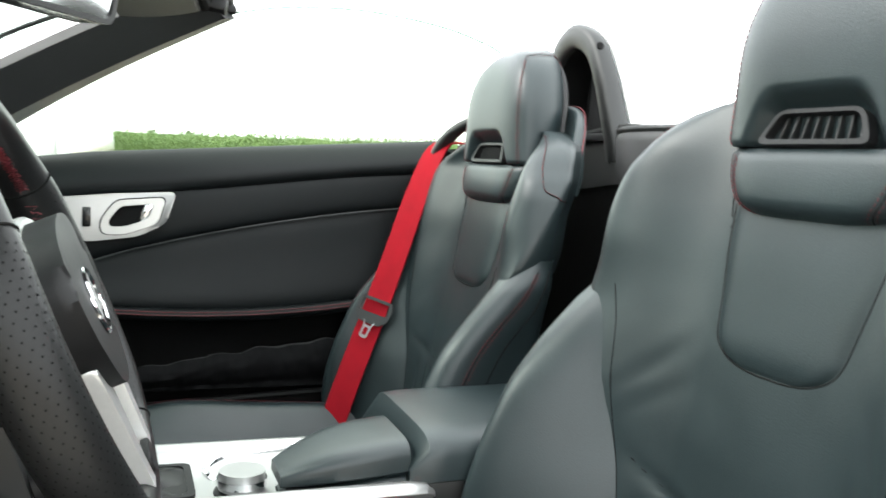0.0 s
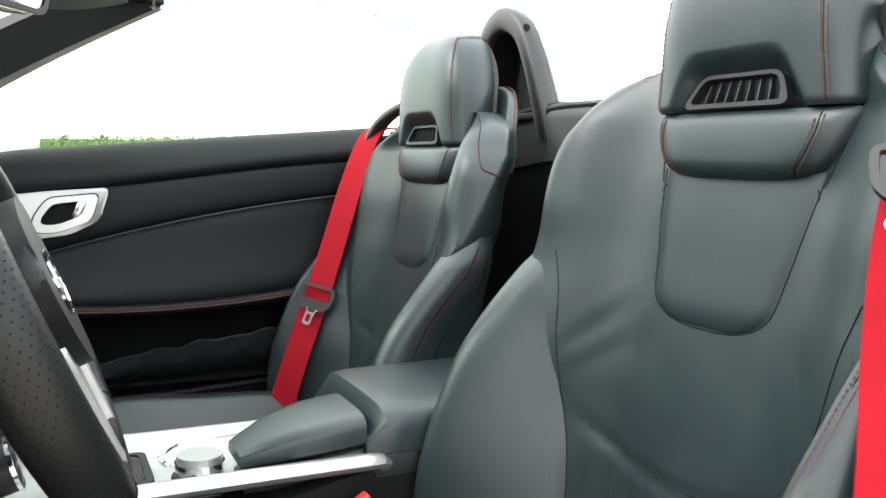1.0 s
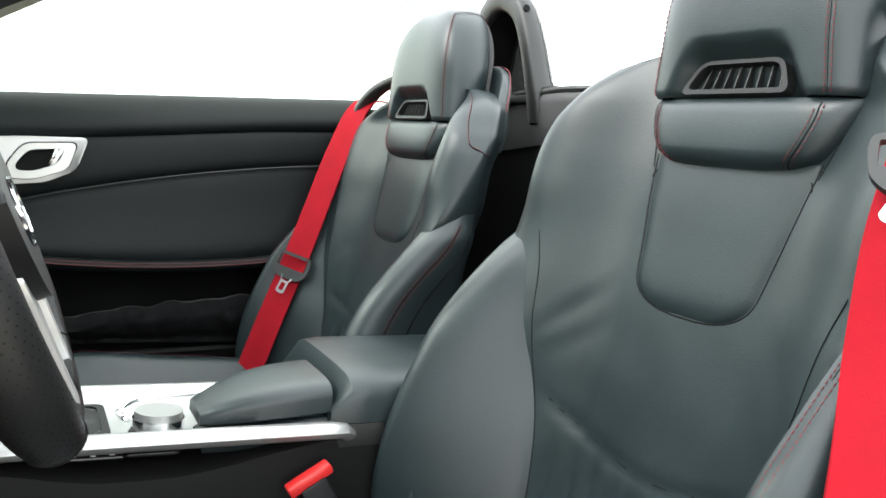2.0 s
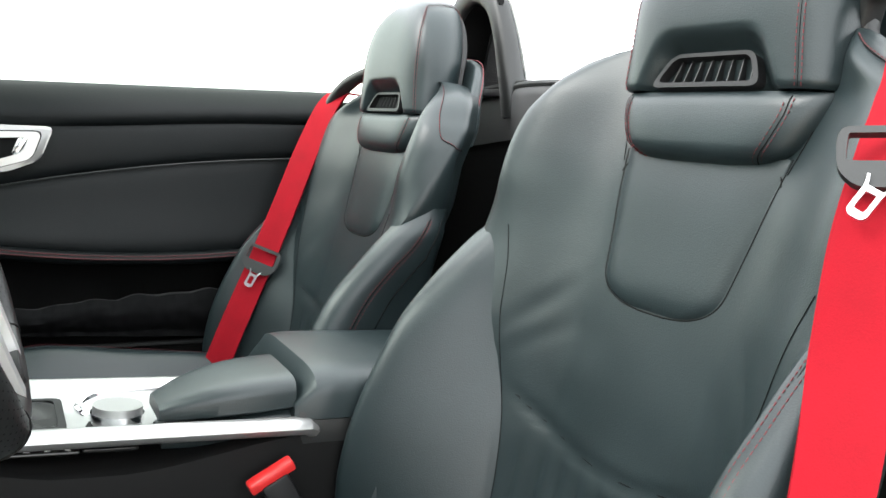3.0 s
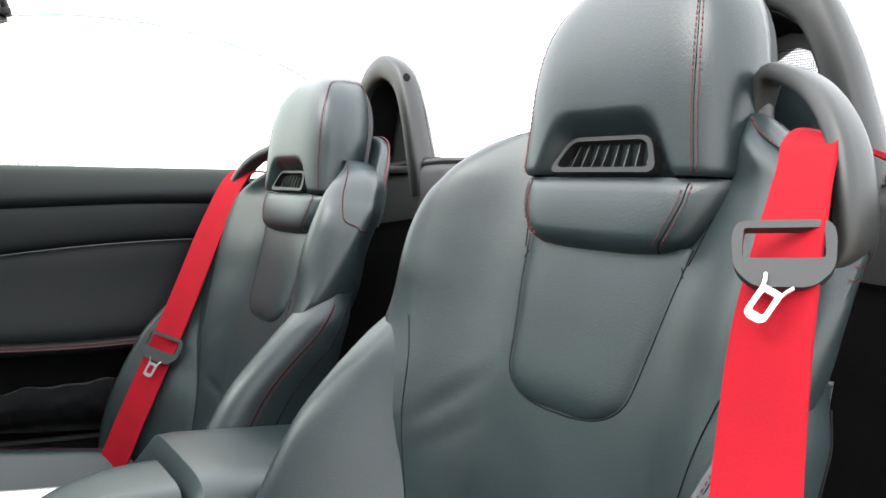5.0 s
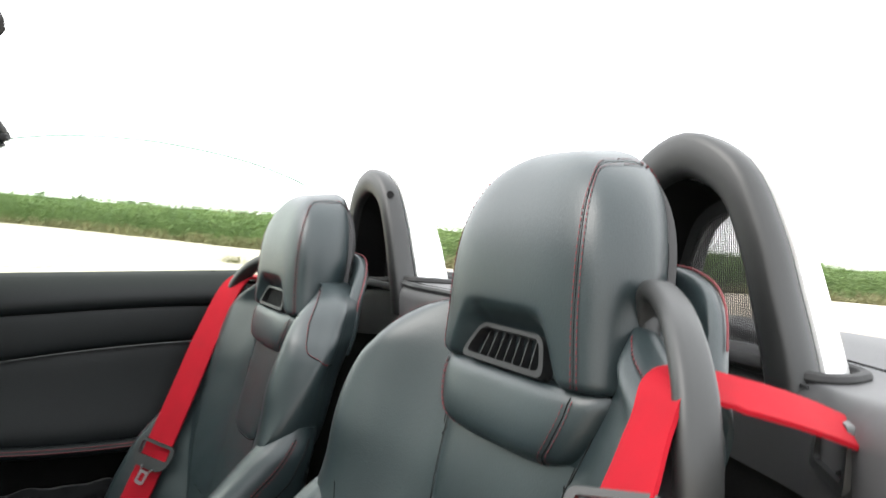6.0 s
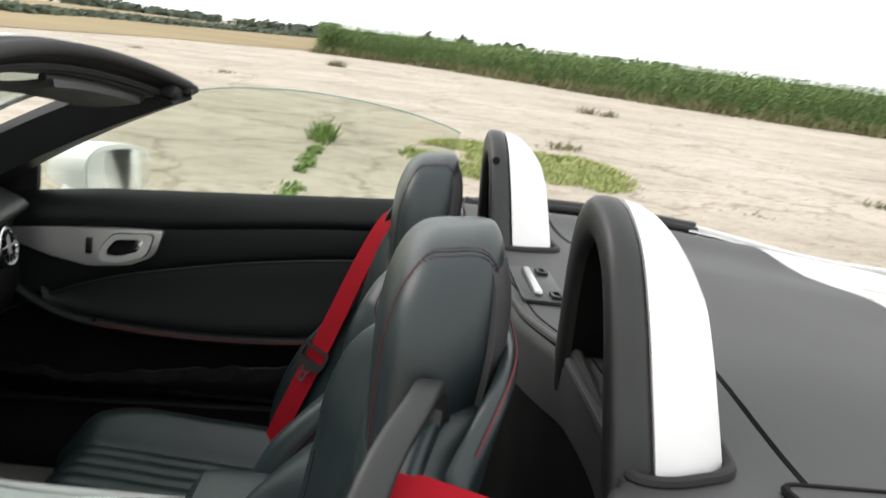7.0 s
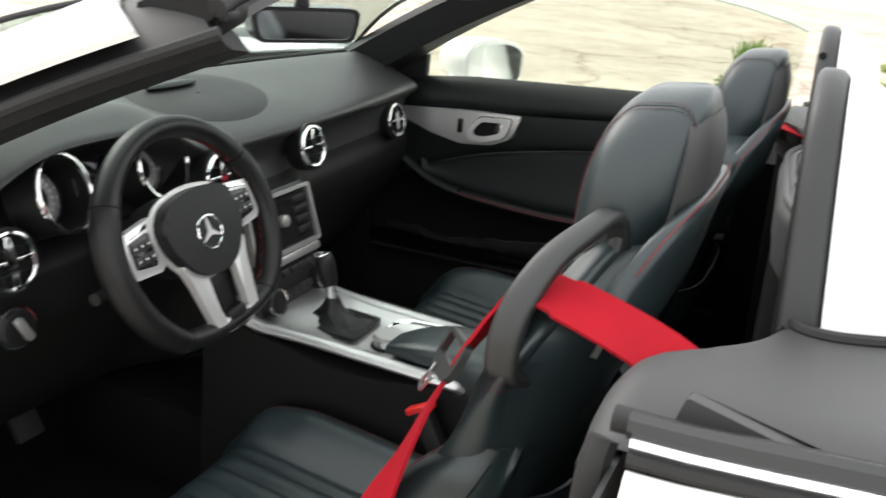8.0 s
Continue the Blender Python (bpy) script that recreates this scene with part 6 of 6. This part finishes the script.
# Ground: one concrete sheet to the horizon
def ground_material():
    m = bpy.data.materials.new("worn_concrete")
    m.use_nodes = True
    n, l = m.node_tree.nodes, m.node_tree.links
    b = n["Principled BSDF"]
    b.inputs["Roughness"].default_value, b.inputs["Specular IOR Level"].default_value = 0.9, 0.2
    tc = n.new("ShaderNodeTexCoord")

    def noise_tex(scale, detail=6.0, rough=0.6):
        t = n.new("ShaderNodeTexNoise")
        t.inputs["Scale"].default_value, t.inputs["Detail"].default_value, t.inputs["Roughness"].default_value = scale, detail, rough
        l.new(tc.outputs["Object"], t.inputs["Vector"])
        return t

    def ramp(src, rows):
        r = n.new("ShaderNodeValToRGB")
        while len(r.color_ramp.elements) < len(rows):
            r.color_ramp.elements.new(0.5)
        for e, (p, c) in zip(r.color_ramp.elements, rows):
            e.position, e.color = p, (*c, 1)
        l.new(src, r.inputs[0])
        return r

    def mix(kind, fac, a, c):
        x = n.new("ShaderNodeMixRGB")
        x.blend_type = kind
        if isinstance(fac, float):
            x.inputs[0].default_value = fac
        else:
            l.new(fac, x.inputs[0])
        l.new(a, x.inputs[1])
        l.new(c, x.inputs[2])
        return x

    base = ramp(noise_tex(0.25).outputs["Fac"], [(0.3, (0.40, 0.35, 0.29)), (0.55, (0.51, 0.455, 0.385)), (0.75, (0.58, 0.53, 0.46))])
    mid = ramp(noise_tex(1.7, 9, 0.75).outputs["Fac"], [(0.36, (0.50, 0.47, 0.43)), (0.5, (0.92, 0.91, 0.89)), (0.62, (1.0, 1.0, 1.0))])
    grit = ramp(noise_tex(9, 8, 0.85).outputs["Fac"], [(0.36, (0.35, 0.32, 0.28)), (0.45, (0.9, 0.89, 0.87)), (0.55, (1.0, 1.0, 1.0)), (0.8, (1.12, 1.11, 1.08))])
    c = mix("MULTIPLY", 0.5, base.outputs[0], mid.outputs[0])
    c = mix("MULTIPLY", 0.8, c.outputs[0], grit.outputs[0])
    # joints of the slabs and wandering cracks
    vor = n.new("ShaderNodeTexVoronoi")
    vor.feature = "DISTANCE_TO_EDGE"
    vor.inputs["Scale"].default_value = 0.3
    warp = mix("LINEAR_LIGHT", 0.6, tc.outputs["Object"], noise_tex(0.9, 5, 0.7).outputs["Color"])
    l.new(warp.outputs[0], vor.inputs["Vector"])
    crack = ramp(vor.outputs["Distance"], [(0.0, (0.45, 0.41, 0.36)), (0.006, (0.6, 0.57, 0.52)), (0.014, (1.0, 1.0, 1.0))])
    c = mix("MULTIPLY", 0.65, c.outputs[0], crack.outputs[0])
    l.new(c.outputs[0], b.inputs["Base Color"])
    bp = n.new("ShaderNodeBump")
    bp.inputs["Strength"].default_value, bp.inputs["Distance"].default_value = 0.5, 0.02
    l.new(noise_tex(30, 6, 0.7).outputs["Fac"], bp.inputs["Height"])
    l.new(bp.outputs[0], b.inputs["Normal"])
    return m


bm = bmesh.new()
ks = [-3000, -800, -200, -60, -20, 0, 20, 60, 200, 800, 3000]
gv = [[bm.verts.new((x, y, 0)) for x in ks] for y in ks]
for a, b in zip(gv, gv[1:]):
    for i in range(len(ks) - 1):
        bm.faces.new((a[i], a[i + 1], b[i + 1], b[i]))
ground = finish("ground", bm, ground_material())
tagged(ground, "pale worn concrete apron with grit, cracks and stains", "ground", kind="structure")

# Corn field: a block of tall plants along the far edge of the concrete
CORN = material("corn_leaf", (0.095, 0.17, 0.052), 0.6, var=0.25, grain=8, bump=0.0, stain=0.8, spec=0.3, tint=(0.19, 0.27, 0.09))
rng = random.Random(7)
CORN_EDGE = [V(-5.8, 58.2, 0), V(-1, 58.4, 0), V(3.2, 56, 0), V(8.8, 47.5, 0), V(12.6, 41, 0), V(16.5, 37.3, 0), V(21, 35, 0), V(30, 33, 0), V(48, 29, 0), V(80, 18, 0)]
corn_line = resample(spline(CORN_EDGE, 10), 0.5)


def corn_at(s, back=0.0):
    """A place s metres along the edge of the corn, back metres inside it."""
    i = max(1, min(len(corn_line) - 2, int(s / 0.5)))
    d = (corn_line[i + 1] - corn_line[i - 1]).normalized()
    n = V(-d.y, d.x, 0)
    return corn_line[i] + d * (s - 0.5 * i) + n * back + V(0.05 * back, 0, 0) * sstep(9, 2, s)


def blade(verts, faces, p, ang, length, width, rise, droop):
    """A drooping leaf of three quads."""
    d = V(math.cos(ang), math.sin(ang), 0)
    s = V(-d.y, d.x, 0)
    base = len(verts)
    for t in (0.0, 0.4, 0.75, 1.0):
        c = p + d * length * t + V(0, 0, rise * t - droop * t * t)
        w = width * (1 - t ** 2.5) * (0.6 + 0.8 * t if t < 0.5 else 1.0) + 0.002
        verts += [tuple(c - s * w), tuple(c + s * w)]
    for k in range(3):
        a = base + 2 * k
        faces.append((a, a + 1, a + 3, a + 2))


def from_lists(name, verts, faces, mat, label, category, kind="stuff", parent=None):
    me = bpy.data.meshes.new(name)
    me.from_pydata(verts, [], faces)
    me.materials.append(mat)
    ob = new(name, me)
    if parent is not None:
        ob.parent = parent
        if label:
            ob["label"] = label
        if kind:
            ob["kind"] = kind
        return ob
    return tagged(ob, label, category, kind=kind)


verts, faces = [], []
length = 0.5 * (len(corn_line) - 2)
def corn_rows():
    """Places of the plants: rows along the edge, and the end of the field."""
    for row in range(9):
        along = 0.0
        while along < length:
            along += rng.uniform(0.16, 0.26) if row < 3 else rng.uniform(0.3, 0.5)
            yield row, along, corn_at(along, row * 0.7 + rng.uniform(-0.2, 0.2))
    for k in range(400):
        back = 90 * rng.random() ** 1.5
        yield 0, back, corn_at(rng.uniform(0.2, 1.6), back)


for row, along, p in corn_rows():
    h = rng.uniform(1.98, 2.08) * (0.97 + 0.06 * noise.noise(V(along * 0.12, row, 0)))
    b0 = len(verts)
    for z, r in ((0, 0.02), (h, 0.008)):
        verts += [(p.x - r, p.y, z), (p.x + r, p.y + r, z), (p.x, p.y - r, z)]
    faces += [(b0, b0 + 1, b0 + 4, b0 + 3), (b0 + 1, b0 + 2, b0 + 5, b0 + 4), (b0 + 2, b0, b0 + 3, b0 + 5)]
    n = 10 if row < 3 else 5
    for k in range(n):
        z = h * (0.12 + 0.84 * k / n) if row < 3 else h * (0.55 + 0.43 * k / n)
        blade(verts, faces, V(p.x, p.y, z), rng.uniform(0, 6.28), rng.uniform(0.28, 0.50), rng.uniform(0.035, 0.055), rng.uniform(0.22, 0.42), rng.uniform(0.2, 0.5))
    for k in range(2):
        blade(verts, faces, V(p.x, p.y, h - 0.1), rng.uniform(0, 6.28), 0.12, 0.015, 0.2, 0.05)
from_lists("corn_field", verts, faces, CORN, "dense stand of tall green corn beside the concrete", "corn field")
# inside of the field: leaf tops packed into an uneven canopy
verts, faces = [], []
cols = int(length / 2)
for j, back in enumerate((2.4, 2.5, 9, 18, 35, 70, 140)):
    for i in range(cols):
        p = corn_at(i * 2 + 1, back)
        verts.append((p.x, p.y, 0.0 if j == 0 else 1.75 + 0.12 * noise.noise(V(p.x * 0.4, p.y * 0.4, 2))))
for j in range(6):
    for i in range(cols - 1):
        a = j * cols + i
        faces.append((a, a + 1, a + cols + 1, a + cols))
from_lists("corn_canopy", verts, faces, CORN, "even green canopy of the corn field's inside", "corn field")

# Scrub along the foot of the corn
SCRUB = material("dry_scrub", (0.13, 0.15, 0.06), 0.8, var=0.4, grain=10, bump=0.0, stain=0.7, spec=0.2, tint=(0.24, 0.22, 0.12))
verts, faces = [], []
for k in range(1300):
    t = rng.random()
    p = corn_at(t * length, -rng.uniform(0.1, 1.9))
    big = rng.random() < 0.2
    for j in range(22 if big else 10):
        blade(verts, faces, V(p.x + rng.gauss(0, 0.25), p.y + rng.gauss(0, 0.25), 0), rng.uniform(0, 6.28), rng.uniform(0.1, 0.35), 0.03, rng.uniform(0.2, 0.8 if big else 0.4), 0.12)
from_lists("scrub", verts, faces, SCRUB, "dry weeds and low scrub along the foot of the corn", "scrub")

# Stubble field and far woods
bm = bmesh.new()
fv = [bm.verts.new(p) for p in ((-6.0, 60, 0.02), (-6.0, 110, 0.02), (-10, 300, 0.02), (-400, 300, 0.02), (-400, -60, 0.02), (-37, -60, 0.02), (-15.5, 30, 0.02), (-12.6, 45, 0.02))]
bm.faces.new(fv)
tagged(finish("stubble_field", bm, material("stubble", (0.27, 0.215, 0.125), 0.9, var=0.2, grain=2, bump=0.3, stain=0.05, spec=0.1)), "flat golden stubble field beyond the concrete", "field", kind="structure")
# distance haze is put into the leaf colour: paler and greyer
HAZY_WOOD = material("hazy_foliage", (0.125, 0.155, 0.125), 0.8, var=0.25, grain=1.0, bump=0.0, stain=0.05, spec=0.2, tint=(0.12, 0.15, 0.10))
verts, faces = [], []


def tree_clump(x, y, h, w, n):
    """Leaf clumps round a crown, over a thin trunk."""
    b0 = len(verts)
    verts.extend([(x - 0.3, y, 0), (x + 0.3, y, 0), (x + 0.15, y, h * 0.6), (x - 0.15, y, h * 0.6)])
    faces.append((b0, b0 + 1, b0 + 2, b0 + 3))
    for k in range(n):
        u, v, s = rng.gauss(0, 0.42), rng.gauss(0, 0.42), rng.random() ** 0.8
        c = V(x + u * w, y + v * w, h * (0.12 + 0.88 * s * (1 - 0.35 * min(1.0, u * u + v * v))))
        r = w * rng.uniform(0.18, 0.34)
        b = len(verts)
        for a in range(5):
            q = V(rng.gauss(0, 1), rng.gauss(0, 1), rng.gauss(0, 0.8)).normalized() * r
            verts.append(tuple(c + q))
        faces.extend([(b, b + 1, b + 2), (b, b + 2, b + 3), (b, b + 3, b + 4), (b + 1, b + 3, b + 4), (b, b + 1, b + 4), (b + 1, b + 2, b + 4)])


hedge = resample(spline([(-70, -40, 0), (-34, 30, 0), (-27, 58, 0), (-28, 78, 0), (-27, 97, 0), (-25, 122, 0), (-21, 168, 0), (-14, 260, 0)], 8), 1.6)
for k, p in enumerate(hedge):
    t = k / len(hedge)
    for j in range(2):
        tree_clump(p.x - rng.uniform(0, 6), p.y + rng.uniform(-1, 1), lerp(0.12, 0.5, t ** 1.2) * rng.uniform(0.7, 1.3), lerp(1.0, 2.6, t), 16)
for k in range(60):
    tree_clump(rng.uniform(-130, 20), 330 + rng.uniform(-12, 12), rng.uniform(1.6, 2.8), rng.uniform(4, 7), 26)
for k in range(150):
    t = k / 149
    x = lerp(10, 520, t) + rng.uniform(-6, 6)
    if noise.noise(V(t * 14, 0, 5)) > -0.08:
        tree_clump(x, 300 - 130 * t + rng.uniform(-10, 10), rng.uniform(3.6, 6.2), rng.uniform(4, 7), 22)
from_lists("far_woods", verts, faces, HAZY_WOOD, "distant green tree line on the horizon, distance haze mixed into its colour", "woods")

# Weeds in the joints of the concrete and the grass patch beside the car
GRASS = material("yellow_green_grass", (0.29, 0.36, 0.12), 0.8, var=0.25, grain=6, bump=0.0, stain=1.2, spec=0.2, tint=(0.44, 0.46, 0.20))


JOINT = ((-0.80, 5.7), (-0.92, 11.0))


def joint_x(y):
    """The joint of the slabs in which the weeds stand."""
    return JOINT[0][0] + (JOINT[1][0] - JOINT[0][0]) * (y - JOINT[0][1]) / (JOINT[1][1] - JOINT[0][1])


def tuft(verts, faces, x, y, r, h, n, width=0.006):
    for k in range(n):
        blade(verts, faces, V(x + rng.gauss(0, r), y + rng.gauss(0, r), 0), rng.uniform(0, 6.28), rng.uniform(0.25, 0.7) * h, width, h * rng.uniform(0.5, 1.1), h * 0.25)


verts, faces = [], []
for k in range(3200):
    a, r = rng.uniform(0, 6.28), math.sqrt(rng.random())
    x, y = 1.55 + 1.35 * r * math.cos(a), 9.9 + 2.0 * r * math.sin(a)
    if noise.noise(V(x * 0.9, y * 0.9, 1)) > -0.25:
        tuft(verts, faces, x, y, 0.08, rng.uniform(0.04, 0.12), 8)
from_lists("grass_patch", verts, faces, GRASS, "yellow-green grass patch growing on the concrete", "grass")
verts, faces = [], []
for k in range(150):
    y = rng.uniform(5.4, 11.5)
    if noise.noise(V(0, y * 0.8, 4)) > -0.1:
        tuft(verts, faces, joint_x(y) + rng.gauss(0, 0.035), y, 0.02, rng.uniform(0.04, 0.11), 9, 0.008)
for k in range(26):
    y = rng.uniform(9.4, 10.6)
    tuft(verts, faces, joint_x(y) + rng.gauss(0, 0.06), y, 0.03, rng.uniform(0.14, 0.34), 9, 0.008)
for k in range(5):
    y = rng.uniform(9.8, 10.3)
    tuft(verts, faces, joint_x(y) + rng.gauss(0.02, 0.03), y, 0.012, rng.uniform(0.38, 0.52), 6, 0.008)
from_lists("joint_weeds", verts, faces, LEAF, "green weeds standing in a joint of the concrete", "weeds")
verts, faces = [], []
for x, y, h, n in ((5.3, 24.0, 0.28, 60), (5.9, 23.8, 0.25, 60), (-2.6, 36.7, 0.35, 90), (-2.9, 36.9, 0.3, 60), (3.9, 7.9, 0.05, 16), (1.9, 6.6, 0.12, 40), (2.6, 12.6, 0.15, 60), (6.3, 9.8, 0.12, 40), (-4.5, 22.0, 0.1, 30), (-9.0, 30.0, 0.12, 40)):
    tuft(verts, faces, x, y, 0.14, h, n, 0.012)
from_lists("scattered_tufts", verts, faces, SCRUB, "scattered dry tufts on the concrete", "tufts")
# grit
verts, faces = [], []
for k in range(1800):
    x, y = rng.uniform(-8, 9), 1.6 + 16 * rng.random() ** 1.5
    r = rng.uniform(0.006, 0.022)
    b0 = len(verts)
    for a in range(5):
        verts.append((x + r * math.cos(a * 1.257) * rng.uniform(0.6, 1.2), y + r * math.sin(a * 1.257) * rng.uniform(0.6, 1.2), 0.0))
    verts.append((x, y, r * rng.uniform(0.4, 0.9)))
    faces += [(b0 + a, b0 + (a + 1) % 5, b0 + 5) for a in range(5)]
from_lists("grit", verts, faces, material("grit_stone", (0.25, 0.22, 0.18), 0.9, var=0.3, grain=5, bump=0.0, stain=2.0), "loose grit and stones on the concrete", "grit")
